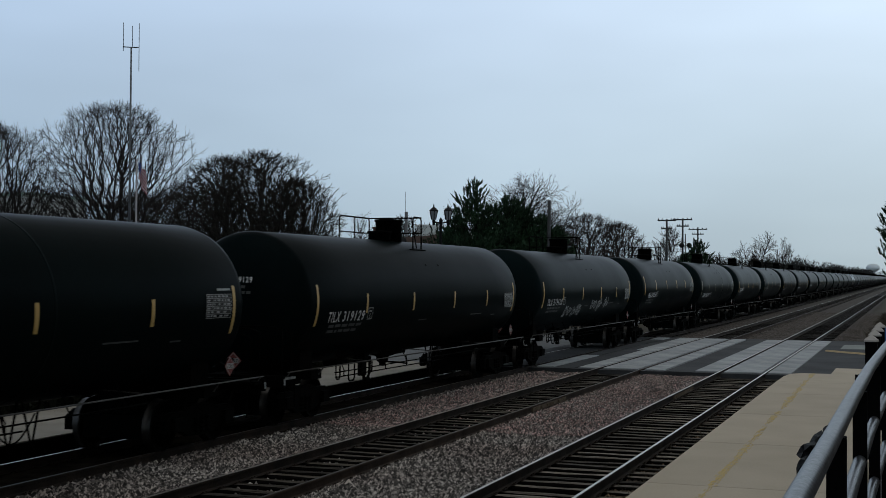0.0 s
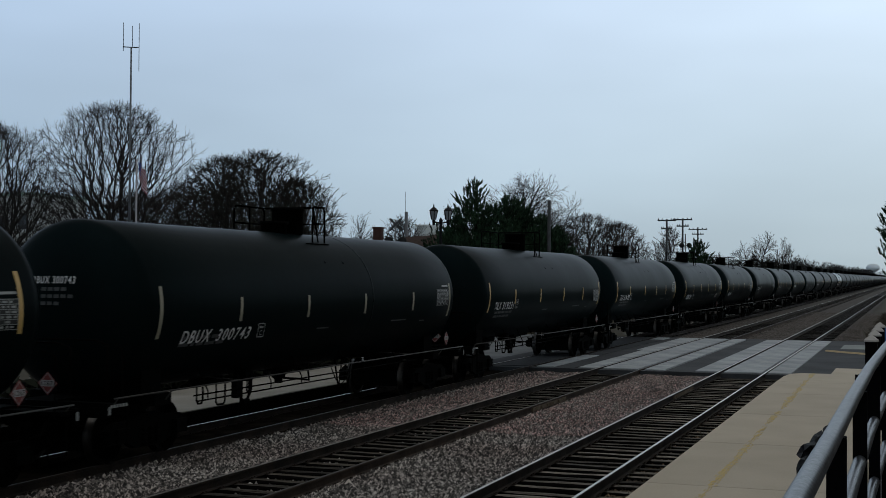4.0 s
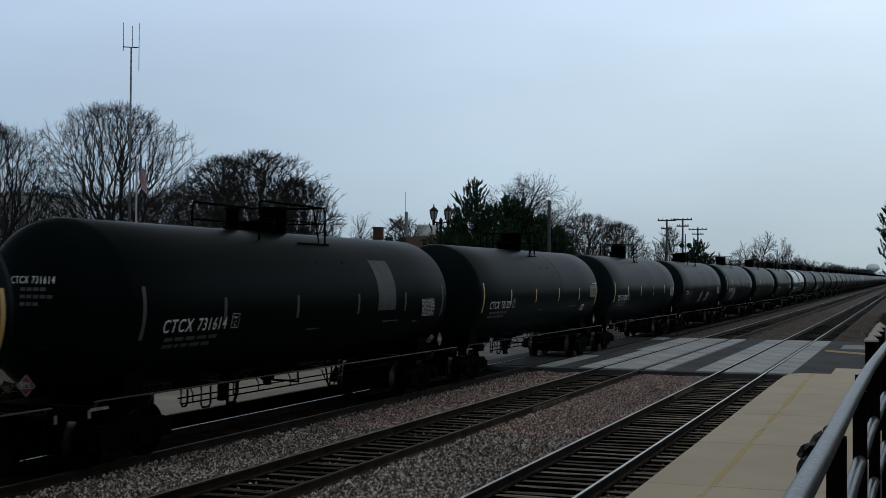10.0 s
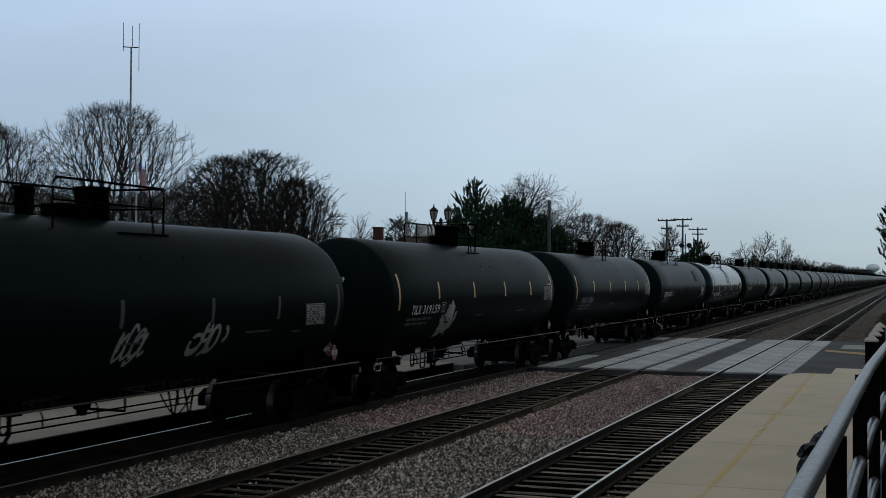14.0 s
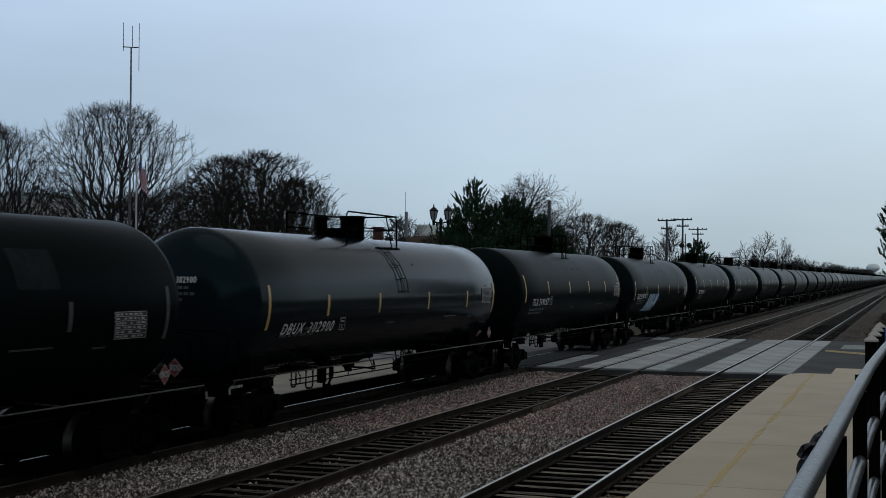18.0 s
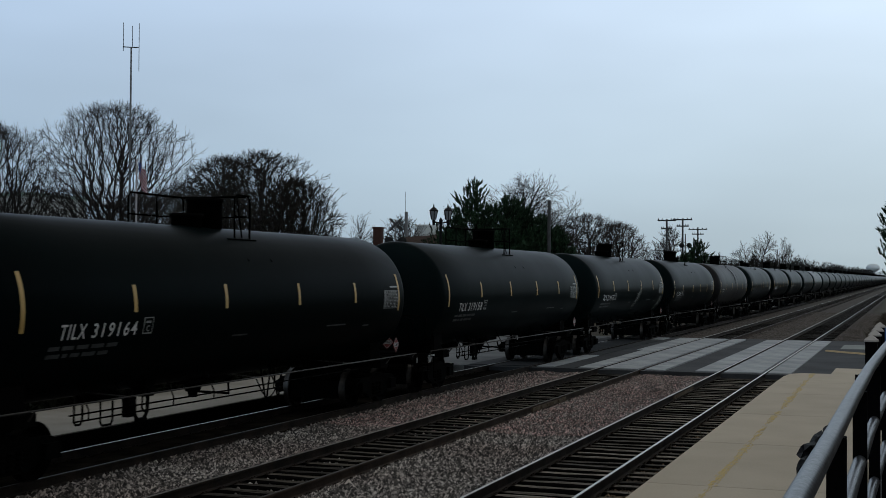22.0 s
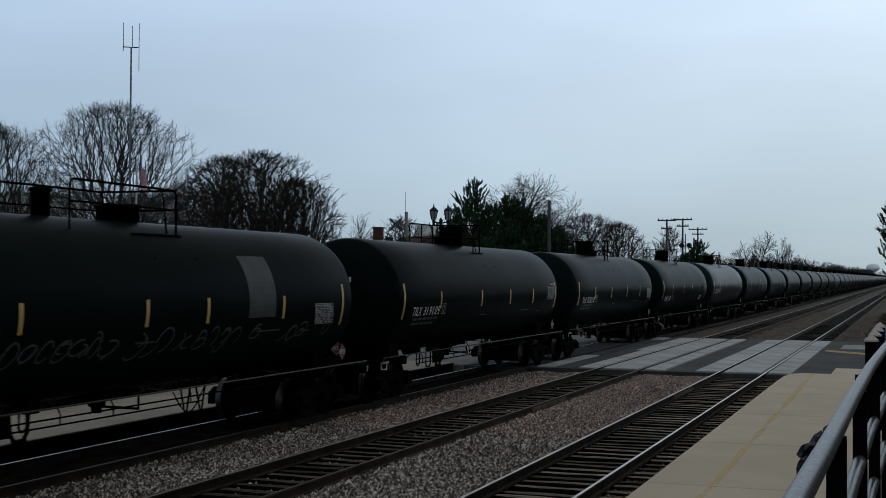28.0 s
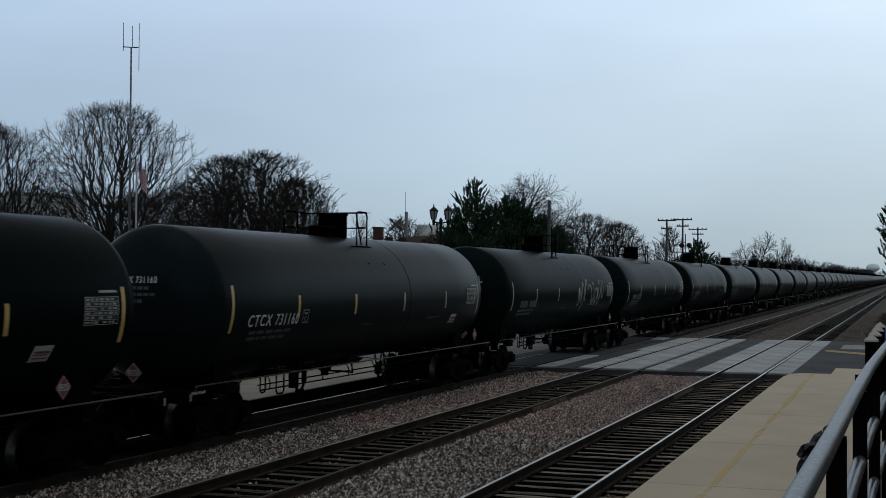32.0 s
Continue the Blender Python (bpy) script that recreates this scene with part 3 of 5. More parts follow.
    vs = [bm.verts.new((side_x(z0 + v, off), y0 + u, z0 + v)) for u, v in co]
    for f in faces:
        try:
            bm.faces.new([vs[i] for i in f]).material_index = mi
        except ValueError:
            pass


def head_text(bm, body, x0, z0, width, height):
    co, faces = text_flat(body, width, height)
    vs = [bm.verts.new((x0 + u, head_y(x0 + u, z0 + v, 0.012), z0 + v)) for u, v in co]
    for f in faces:
        try:
            bm.faces.new([vs[i] for i in f])
        except ValueError:
            pass


def build_shell(bm):
    prof = [(0.0, -HALF - DOME)]
    for i in range(1, 9):
        a = math.pi / 2 * i / 8
        prof.append((R * math.sin(a), -HALF - DOME * math.cos(a)))
    for y in (-5.4, -5.385, -2.1, -2.085, 2.1, 2.115, 5.4, 5.415):
        prof.append((R + (0.0), y))
    prof += [(r, -h) for r, h in reversed(prof[:9])]
    lathe(bm, prof, (0, 0, ZC), "y", 56)


SHELL = {k: mesh_of(build_shell, k) for k in ("tank", "tank_grey", "tank_gloss", "tank_sheen")}
SEAM = mesh_of(lambda bm: lathe(bm, [(R - 0.02, -0.03), (R + 0.004, -0.02), (R + 0.004, 0.02), (R - 0.02, 0.03)], (0, 0, ZC), "y", 56), "tank")


def drum(y, r, z1, x=0.0):
    """A lidded fitting on the tank's top."""
    def build(bm):
        lathe(bm, [(0, 4.02), (r, 4.02), (r, z1 - 0.08), (r + 0.03, z1 - 0.08), (r + 0.03, z1 - 0.02), (0, z1)], (x, y, 0), "z", 20)
    return build


FITTINGS = {
    "a": (("manway", drum(0.38, 0.36, 4.74)), ("valve_cover", drum(-0.38, 0.30, 4.40, 0.05))),
    "c": (("manway", drum(0.22, 0.30, 4.72)), ("valve_cover", drum(-0.55, 0.39, 4.38)), ("vent_pipe", drum(-1.62, 0.14, 4.62))),
    "f": (("manway", drum(-0.25, 0.36, 4.74)), ("valve_cover", drum(0.55, 0.30, 4.38, 0.05))),
    "e": (("manway", drum(0.50, 0.34, 4.44)), ("valve_cover", drum(1.02, 0.14, 4.48)), ("vent_pipe", drum(-1.62, 0.15, 4.62))),
}


def railing(y0, y1, half, top, both=False):
    def build(bm):
        r = 0.022
        z0 = 3.86
        # the far side is railed all along, the near side only beside its step
        for x, a in ((-half, y0), (half, y0 if both else y1 - 0.62)):
            tube(bm, [(x, a, z0), (x, a, top - 0.08), (x, a + 0.08, top), (x, y1 - 0.08, top), (x, y1, top - 0.08), (x, y1, z0)], r, 6)
            tube(bm, [(x, a, z0 + 0.5), (x, y1, z0 + 0.5)], r * 0.8, 6)
        tube(bm, [(-half, (y0 + y1) / 2, z0), (-half, (y0 + y1) / 2, top)], r * 0.9, 6)
        tube(bm, [(half, y1 - 0.3, z0), (half - 0.3, y1, top)], r * 0.8, 6)
        tube(bm, [(-half, y1, top), (half, y1, top)], r, 6)
        tube(bm, [(-half, y1, z0 + 0.5), (half, y1, z0 + 0.5)], r * 0.8, 6)
    return build


def platform_grate(y0, y1, half, side):
    def build(bm):
        for s in (side,):
            a, b = (half - 0.42) * s, (half + 0.06) * s
            for i in range(6):
                x = a + (b - a) * i / 5
                box(bm, x - 0.02, x + 0.02, y0, y1, 3.86, 3.90)
            for y in (y0, (y0 + y1) / 2, y1):
                box(bm, min(a, b), max(a, b), y - 0.02, y + 0.02, 3.82, 3.86)
            for y in (y0 + 0.1, y1 - 0.1):
                tube(bm, [(b * 0.97, y, 3.84), (side_x(3.45, 0.0) * s, y, 3.45)], 0.02, 5)
    return build


def build_ladder(bm):
    for y in (-0.2, 0.2):
        tube(bm, [(side_x(z, 0.06), y, z) for z in (2.75, 3.1, 3.5, 3.85)], 0.012, 5)
    for i in range(4):
        z = 2.8 + i * 0.32
        tube(bm, [(side_x(z, 0.06), -0.2, z), (side_x(z, 0.06), 0.2, z)], 0.014, 5)


# the frame's pieces at one end; the other end has them turned round
END_PIECES = (("stub_sill", (-0.33, 0.33, -8.60, -5.6, 0.70, 1.12)), ("body_bolster", (-1.30, 1.30, -7.05, -6.55, 0.92, 1.12)), ("tank_saddle", (-1.05, 1.05, -7.1, -6.5, 1.125, 1.55)), ("end_platform", (-1.42, 1.42, -8.57, -8.25, 1.02, 1.09)), ("end_sill", (-1.45, 1.45, -8.66, -8.575, 0.88, 1.12)))


def bevelled(*b):
    def build(bm):
        box(bm, *b)
        bmesh.ops.bevel(bm, geom=list(bm.edges), offset=0.02, segments=1)
    return build


def build_coupler(bm):
    box(bm, -0.10, 0.10, -0.42, 0.0, -0.12, 0.10)
    box(bm, -0.17, 0.13, -0.58, -0.36, -0.17, 0.16)
    box(bm, 0.05, 0.17, -0.66, -0.50, -0.15, 0.14)
    tube(bm, [(0.25, -0.1, 0.02), (0.30, -0.35, -0.28), (0.22, -0.62, -0.34)], 0.03, 6)


def build_handrail(bm):
    x = 1.47
    tube(bm, [(x, -8.5, 1.18), (x, 8.5, 1.18)], 0.016, 6)
    for y in (-8.4, -6.8, 6.8, 8.4):
        tube(bm, [(x, y, 1.18), (x - 0.12, y, 1.02)], 0.015, 5)
    for y in (-4.4, 0.0, 4.4):
        tube(bm, [(x, y, 1.18), (side_x(1.22, 0), y, 1.22)], 0.012, 5)


def build_end_rail(bm):
    # corner grab irons, sill steps and the end safety rail
    for s in (-1,):
        for x in (-1.38, 1.38):
            tube(bm, [(x, s * 8.15, 1.05), (x, s * 8.15, 1.95), (x * 0.86, s * 8.1, 2.02)], 0.016, 5)
            tube(bm, [(x, s * 8.0, 1.02), (x, s * 8.0, 0.42), (x, s * 8.45, 0.42), (x, s * 8.45, 1.02)], 0.018, 5)
        tube(bm, [(-1.36, s * 8.55, 1.1), (-1.36, s * 8.55, 2.05), (-1.1, s * 8.55, 2.12), (1.1, s * 8.55, 2.12), (1.36, s * 8.55, 2.05), (1.36, s * 8.55, 1.1)], 0.017, 6)


def build_piping(bm):
    for z, y0, y1 in ((0.97, -5.6, 5.5), (0.86, -5.5, 1.6)):
        tube(bm, [(1.18, y0, z), (1.18, y1, z)], 0.015, 6)
    for y in (-5.1, -4.1, -2.6, -1.2, 1.2, 2.7, 4.2):
        tube(bm, [(1.18, y, 0.85), (1.18, y, 1.02), (0.95, y, 1.45)], 0.014, 5)
    for y, w, d in ((-5.4, 0.22, 0.80), (-4.7, 0.34, 0.72), (-3.5, 0.18, 0.84)):
        tube(bm, [(1.12, y, 1.15), (1.12, y, d + 0.06), (1.12, y + 0.05, d), (1.12, y + w - 0.05, d), (1.12, y + w, d + 0.06), (1.12, y + w, 1.1)], 0.02, 5)
    box(bm, 1.02, 1.14, -3.95, -3.7, 0.78, 1.1)


def build_reservoir(bm):
    lathe(bm, [(0, -0.45), (0.13, -0.42), (0.14, 0.42), (0, 0.45)], (0.25, -3.6, 1.10), "y", 14)


def build_hoop(bm):
    tube(bm, [(0.9, -3.5, 1.2), (0.95, -3.48, 0.80), (0.95, -3.38, 0.66), (0.95, -3.2, 0.66), (0.95, -3.08, 0.80), (0.95, -3.06, 1.2)], 0.035, 6)
    box(bm, 0.90, 1.0, -3.4, -3.16, 0.63, 0.70)


def build_valve(bm):
    box(bm, 0.35, 0.65, -2.7, -2.4, 1.0, 1.25)


def build_brace(bm):
    # thin hanging V-shaped rods
    for y in (2.0, 2.55):
        tube(bm, [(0.55, y - 0.18, 1.2), (0.55, y + 0.06, 0.46), (0.55, y + 0.26, 1.2)], 0.022, 5)
    # a slack chain
    tube(bm, [(0.62, 1.5 + 0.11 * i, 1.0 - 0.42 * math.sin(math.pi * i / 10)) for i in range(11)], 0.015, 5)


def build_outlet(bm):
    lathe(bm, [(0.34, 1.16), (0.32, 1.04), (0.18, 1.0), (0.15, 0.86), (0.10, 0.84), (0.09, 0.74), (0, 0.73)], (0, 0.0, 0), "z", 14)
    box(bm, -0.35, 0.35, -0.8, 0.8, 1.06, 1.14)
    tube(bm, [(0.1, 0.05, 0.85), (0.45, 0.1, 0.84), (0.5, 0.55, 0.78), (0.4, 0.7, 1.0)], 0.025, 5)


def build_side_frame(bm):
    prof = [(-1.22, 0.34), (-1.22, 0.58), (-0.98, 0.70), (-0.55, 0.70), (-0.30, 0.78), (0.30, 0.78), (0.55, 0.70), (0.98, 0.70), (1.22, 0.58), (1.22, 0.34), (0.72, 0.36), (0.42, 0.22), (-0.42, 0.22), (-0.72, 0.36)]
    a = [bm.verts.new((-0.07, y, z)) for y, z in prof]
    b = [bm.verts.new((0.07, y, z)) for y, z in prof]
    bm.faces.new(a)
    bm.faces.new(list(reversed(b)))
    k = len(prof)
    for i in range(k):
        bm.faces.new((a[i], b[i], b[(i + 1) % k], a[(i + 1) % k]))
    for y in (-0.89, 0.89):
        box(bm, 0.06, 0.16, y - 0.16, y + 0.16, 0.36, 0.60)


def build_springs(bm):
    for y in (-0.2, 0.0, 0.2):
        for i in range(4):
            lathe(bm, [(0.05, 0.27 + i * 0.075), (0.085, 0.30 + i * 0.075), (0.05, 0.335 + i * 0.075)], (0.05, y, 0), "z", 8)


def build_bolster(bm):
    box(bm, -1.02, 1.02, -0.2, 0.2, 0.52, 0.74)
    # added solid block between the wheels, standing in for the dark shade there
    box(bm, -0.62, 0.62, -1.30, 1.30, 0.24, 0.66)
    lathe(bm, [(0.34, 0.74), (0.34, 0.86), (0, 0.86)], (0, 0, 0), "z", 14)
    for y in (-0.42, 0.42):
        box(bm, -0.85, 0.85, y - 0.06, y + 0.06, 0.40, 0.52)


def build_wheel(bm):
    lathe(bm, [(0.10, -0.07), (0.13, -0.07), (0.14, 0.02), (0.36, 0.03), (0.40, -0.06), (0.455, -0.065)], (0, 0, 0), "x", 20)
    lathe(bm, [(0.455, -0.065), (0.457, 0.05), (0.488, 0.07), (0.482, 0.085), (0.40, 0.085)], (0, 0, 0), "x", 20, 1)
    lathe(bm, [(0.40, 0.085), (0.36, 0.06), (0.14, 0.06), (0.13, 0.10), (0.10, 0.10)], (0, 0, 0), "x", 20)


def build_axle(bm):
    tube(bm, [(-1.0, 0, 0), (1.0, 0, 0)], 0.085, 12)
    lathe(bm, [(0, -1.08), (0.12, -1.08), (0.13, -0.92), (0, -0.92)], (0, 0, 0), "x", 12)
    lathe(bm, [(0, 0.92), (0.13, 0.92), (0.12, 1.08), (0, 1.08)], (0, 0, 0), "x", 12)


HOUSING = {k: [(name, mesh_of(f, "under")) for name, f in v] for k, v in FITTINGS.items()}
TOP_RAIL = {"a": mesh_of(railing(-1.15, 0.85, 0.78, 4.78), "under"), "b": mesh_of(railing(-0.7, 0.72, 0.78, 4.74), "under"), "c": mesh_of(railing(-1.92, 1.25, 0.80, 4.72, True), "under")}
GRATE = {"a": [mesh_of(platform_grate(-0.15, 1.0, 0.78, s), "under") for s in (-1, 1)], "b": [mesh_of(platform_grate(-0.35, 0.8, 0.78, s), "under") for s in (-1, 1)], "c": [mesh_of(platform_grate(-0.25, 1.3, 0.80, s), "under") for s in (-1, 1)]}
LADDER, COUPLER = mesh_of(build_ladder, "tank"), mesh_of(build_coupler, "under")
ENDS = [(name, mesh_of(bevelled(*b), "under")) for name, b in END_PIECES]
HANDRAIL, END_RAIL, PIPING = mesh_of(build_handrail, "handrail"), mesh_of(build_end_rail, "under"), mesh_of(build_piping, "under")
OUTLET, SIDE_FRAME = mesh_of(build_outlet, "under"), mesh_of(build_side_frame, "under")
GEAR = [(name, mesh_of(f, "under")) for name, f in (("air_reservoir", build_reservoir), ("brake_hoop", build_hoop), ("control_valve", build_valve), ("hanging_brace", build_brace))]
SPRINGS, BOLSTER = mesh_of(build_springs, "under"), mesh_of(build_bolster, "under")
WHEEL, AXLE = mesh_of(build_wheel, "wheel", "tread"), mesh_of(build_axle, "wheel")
STRIPE_END = {k: mesh_of(lambda bm: strip(bm, -0.05, 0.05, 2.32, 3.22, 0.006, 10), k) for k in ("yellow", "pale_stripe", "faint")}
STRIPE_MID = {k: mesh_of(lambda bm: strip(bm, -0.05, 0.05, 2.56, 3.01, 0.006, 6), k) for k in ("yellow", "pale_stripe", "faint")}
STRIPE_END_LOW = {k: mesh_of(lambda bm: strip(bm, -0.05, 0.05, 2.08, 2.98, 0.006, 10), k) for k in ("yellow", "pale_stripe", "faint")}
STRIPE_MID_LOW = {k: mesh_of(lambda bm: strip(bm, -0.05, 0.05, 2.30, 2.76, 0.006, 6), k) for k in ("yellow", "pale_stripe", "faint")}


def build_data_rows(bm):
    r = random.Random(2)
    for y in (6.12, 6.34, 6.80, 7.01):
        strip(bm, y, y + 0.010, 2.33, 2.78, 0.010, 6)
    for i in range(7):
        z = 2.335 + i * 0.072
        strip(bm, 6.13, 7.01, z, z + 0.010, 0.009, 1)
        y = 6.15
        while y < 6.95 and i < 6:
            ln = r.uniform(0.03, 0.12)
            strip(bm, y, min(6.98, y + ln), z + 0.024, z + 0.056, 0.011, 1)
            y += ln + r.choice((0.03, 0.05, 0.12))
    strip(bm, 6.50, 6.98, 2.84, 2.88, 0.010, 1)


def build_stencil(bm):
    r = random.Random(5)
    for z in (2.02, 1.90):
        y = -6.45
        while y < -4.9:
            ln = r.uniform(0.12, 0.35)
            strip(bm, y, y + ln, z, z + 0.065, 0.010, 1)
            y += ln + 0.07
    strip(bm, -0.95, -0.35, 2.02, 2.05, 0.010, 1)
    strip(bm, 3.2, 4.2, 2.06, 2.09, 0.010, 1)
    strip(bm, 5.2, 5.55, 2.0, 2.03, 0.010, 1)


def build_head_lines(bm):
    for z, w in ((2.90, 0.50), (2.78, 0.55), (2.66, 0.34)):
        x = -0.2
        while x < -0.2 + w:
            vs = [bm.verts.new((a, head_y(a, b, 0.012), b)) for a, b in ((x, z), (x + 0.10, z), (x + 0.10, z + 0.06), (x, z + 0.06))]
            bm.faces.new(vs)
            x += 0.13


def build_sill_mark(bm):
    # small stencilled marks along the side of the end sill, seen on both sides by the turned copy
    for i in range(5):
        for x in (-1.462, 1.452):
            box(bm, x, x + 0.010, -8.64 + i * 0.013, -8.632 + i * 0.013, 0.93, 1.06)
    for i in range(6):
        y = -8.55 + i * 0.085
        box(bm, 1.422, 1.432, y, y + 0.055, 1.03, 1.08)


def build_class_box(bm):
    for y0, y1, z0, z1 in ((-3.98, -3.96, 2.18, 2.46), (-3.72, -3.70, 2.18, 2.46), (-3.96, -3.72, 2.18, 2.20), (-3.96, -3.72, 2.44, 2.46)):
        strip(bm, y0, y1, z0, z1, 0.010, 2)
    wrap_text(bm, "C", -3.89, 2.22, 0.09, 0.10)
    strip(bm, -3.92, -3.77, 2.36, 2.40, 0.010, 1)


def build_placard(number):
    def build(bm):
        d = 0.195
        for off, k, mi in ((0.0, 1.0, 0), (0.004, 0.88, 1), (0.008, 0.80, 0)):
            vs = [bm.verts.new((off, y * d * k, z * d * k)) for y, z in ((0, -1), (1, 0), (0, 1), (-1, 0))]
            bm.faces.new(vs).material_index = mi
        box(bm, -0.02, -0.002, -0.15, 0.15, -0.15, 0.15, 2)
        vs = [bm.verts.new((0.011, y, z)) for y, z in ((-0.13, -0.05), (0.13, -0.05), (0.13, 0.055), (-0.13, 0.055))]
        bm.faces.new(vs).material_index = 1
        co, faces = text_flat(number, 0.22, 0.075)
        tv = [bm.verts.new((0.015, u - 0.11, v - 0.035)) for u, v in co]
        for f in faces:
            bm.faces.new([tv[i] for i in f]).material_index = 2
    return build


DATA_PANEL, DATA_ROWS = mesh_of(lambda bm: strip(bm, 6.12, 7.02, 2.33, 2.78, 0.006, 6), "panel"), mesh_of(build_data_rows, "letter_dull")
STENCIL, HEAD_LINES = mesh_of(build_stencil, "faint"), mesh_of(build_head_lines, "faint")
SILL_MARK = mesh_of(build_sill_mark, "letter_dull")
CLASS_BOX = mesh_of(build_class_box, "letter_dull")
PLACARD = {k: mesh_of(build_placard(k), "red", "white", "black_steel") for k in ("1267", "1987")}

STRIPES = {"a": (-7.17, -4.32, -1.34, 1.68, 4.54, 7.17), "b": (-7.23, -4.45, -1.55, 1.45, 4.5, 7.23), "c": (-7.2, -4.52, -1.52, 1.6, 4.5, 7.2), "d": (-7.26, -4.57, -1.05, 1.82, 4.42, 7.26), "e": (-7.15, -4.4, -1.52, 1.8, 4.9, 7.32), "f": (-7.2, -3.98, -0.74, 1.23, 4.2, 7.06)}


def scrawl(seed, y0, y1, z0, z1, count, width=0.022):
    """Sprayed strokes: loops, arches and bends joined like quick bubble writing."""
    def build(bm):
        r = random.Random(seed)
        cell = (y1 - y0) / count
        mid, tall = (z0 + z1) / 2, (z1 - z0) / 2
        for i in range(count):
            if r.random() < 0.12:
                continue
            cy = y0 + cell * (i + 0.5)
            for _ in range(r.choice((1, 2, 2))):
                a0, turn = r.uniform(0, 6.28), r.choice((2.4, 3.6, 5.2, 6.0)) * r.choice((-1, 1))
                w, h = cell * r.uniform(0.30, 0.62), tall * r.uniform(0.45, 1.0)
                lift = r.uniform(-0.35, 0.35) * tall
                lean = r.uniform(0.0, 0.35)
                last = None
                for k in range(13):
                    a = a0 + turn * k / 12
                    kk = 1 + 0.18 * math.sin(2 * a + seed)
                    v = lift + h * math.sin(a) * kk
                    y, z = cy + w * math.cos(a) * kk + lean * v, mid + v
                    n1, n2 = math.cos(a) * width, math.sin(a) * width
                    pair = (bm.verts.new((side_x(z - n2, 0.009), y - n1, z - n2)), bm.verts.new((side_x(z + n2, 0.009), y + n1, z + n2)))
                    if last:
                        bm.faces.new((last[0], last[1], pair[1], pair[0]))
                    last = pair
    return build


def smear(seed, y0, z0, w, h, lean):
    """A soft-edged sprayed patch, as a ragged fan of small sheets."""
    def build(bm):
        r = random.Random(seed)
        for i in range(320):
            k = r.random()
            cy = y0 + lean * k + r.gauss(0, 0.22) * w
            cz = z0 + h * k + r.gauss(0, 0.05)
            a = r.uniform(0.006, 0.022)
            strip(bm, cy - a, cy + a * 1.6, cz - a, cz + a, 0.007 + 0.00002 * i, 1)
    return build


# strokes of the big sprayed letters in a unit cell
LETTERS = (((0.0, 0.0, 0.12, 1.0), (0.72, 0.0, 0.70, 1.0), (0.05, 0.42, 0.75, 0.50)), ((0.0, 0.0, 0.42, 1.0), (0.42, 1.0, 0.72, 0.0), (0.18, 0.34, 0.66, 0.34)), ((0.08, 0.0, 0.08, 1.0), (0.08, 0.94, 0.66, 0.80), (0.66, 0.80, 0.60, 0.52), (0.60, 0.52, 0.12, 0.44), (0.30, 0.46, 0.78, 0.0)), ((0.0, 0.0, 0.10, 1.0), (0.10, 1.0, 0.44, 0.36), (0.44, 0.36, 0.84, 1.0), (0.84, 1.0, 0.86, 0.0)))


def harm(bm):
    z0, tall = 1.50, 0.84
    layer = 0
    for mi, fat, dz in ((1, 0.145, 0.02), (0, 0.095, 0.0)):
        for i, letter in enumerate(LETTERS):
            for a, b, c, d in letter:
                layer += 1
                off = 0.008 + 0.0006 * layer
                row = []
                for k in range(6):
                    u, v = a + (c - a) * k / 5, b + (d - b) * k / 5
                    z = z0 + dz + tall * v
                    y = -3.95 + 0.57 * i + 0.55 * u + 0.46 * tall * v
                    # wide sideways for upright strokes, upwards for level ones
                    level = abs(d - b) < 0.3
                    p = [(y - (0 if level else fat), z - (fat * 0.55 if level else 0)), (y + (0 if level else fat), z + (fat * 0.55 if level else 0))]
                    row.append([bm.verts.new((side_x(q, off), o, q)) for o, q in p])
                for r0, r1 in zip(row, row[1:]):
                    bm.faces.new((r0[0], r0[1], r1[1], r1[0])).material_index = mi


def cloud_tag(bm):
    r = random.Random(3)
    for i in range(60):
        a, k = r.uniform(0, 6.28), r.random() ** 0.5
        lobes = 1 + 0.18 * math.sin(5 * a)
        cy, cz = -3.3 + 0.55 * k * lobes * math.cos(a), 1.95 + 0.42 * k * lobes * math.sin(a)
        s = r.uniform(0.04, 0.10)
        strip(bm, cy - s, cy + s, cz - s, cz + s, 0.008 + 0.0004 * i, 1)


# number: lettering, kind, extras; the train in its order
CARS = {
    1: ("", "b", ""), 2: ("TILX 319129", "c", ""), 3: ("TILX 319110", "c", "names"), 4: ("TILX 319256", "a", ""), 5: ("DBUX 300743", "b", ""),
    6: ("TILX 319231", "c", ""), 7: ("TILX 319107", "d", ""), 8: ("TLEX 1153", "b", ""), 9: ("TLEX 1187", "e", "long"), 10: ("CTCX 731614", "c", "patch long"),
    11: ("CTCX 731329", "b", ""), 12: ("TILX 319201", "c", ""), 13: ("CTCX ", "d", "tags long"), 14: ("TILX 319159", "a", "cloud"), 15: ("", "a", ""),
    16: ("CTCX 731613", "c", "small patch long"), 17: ("DBUX 302900", "e", "gloss tall"), 18: ("TILX 319157", "a", ""), 19: ("TILX 319118", "c", "harm"), 20: ("TILX 319164", "a", ""),
    21: ("TILX 319158", "a", ""), 22: ("TILX 319173", "a", "smears"), 23: ("TILX 319131", "d", "swap"), 24: ("CTCX ", "b", "grey ladder"), 25: ("", "f", "patch scrawl long"),
    26: ("TILX 319105", "d", ""), 27: ("TILX 319218", "c", "swap"), 28: ("TLEX 1160", "d", ""), 29: ("CTCX 731160", "b", "sheen"), 30: ("", "b", "tags"),
}
AXLES = {}


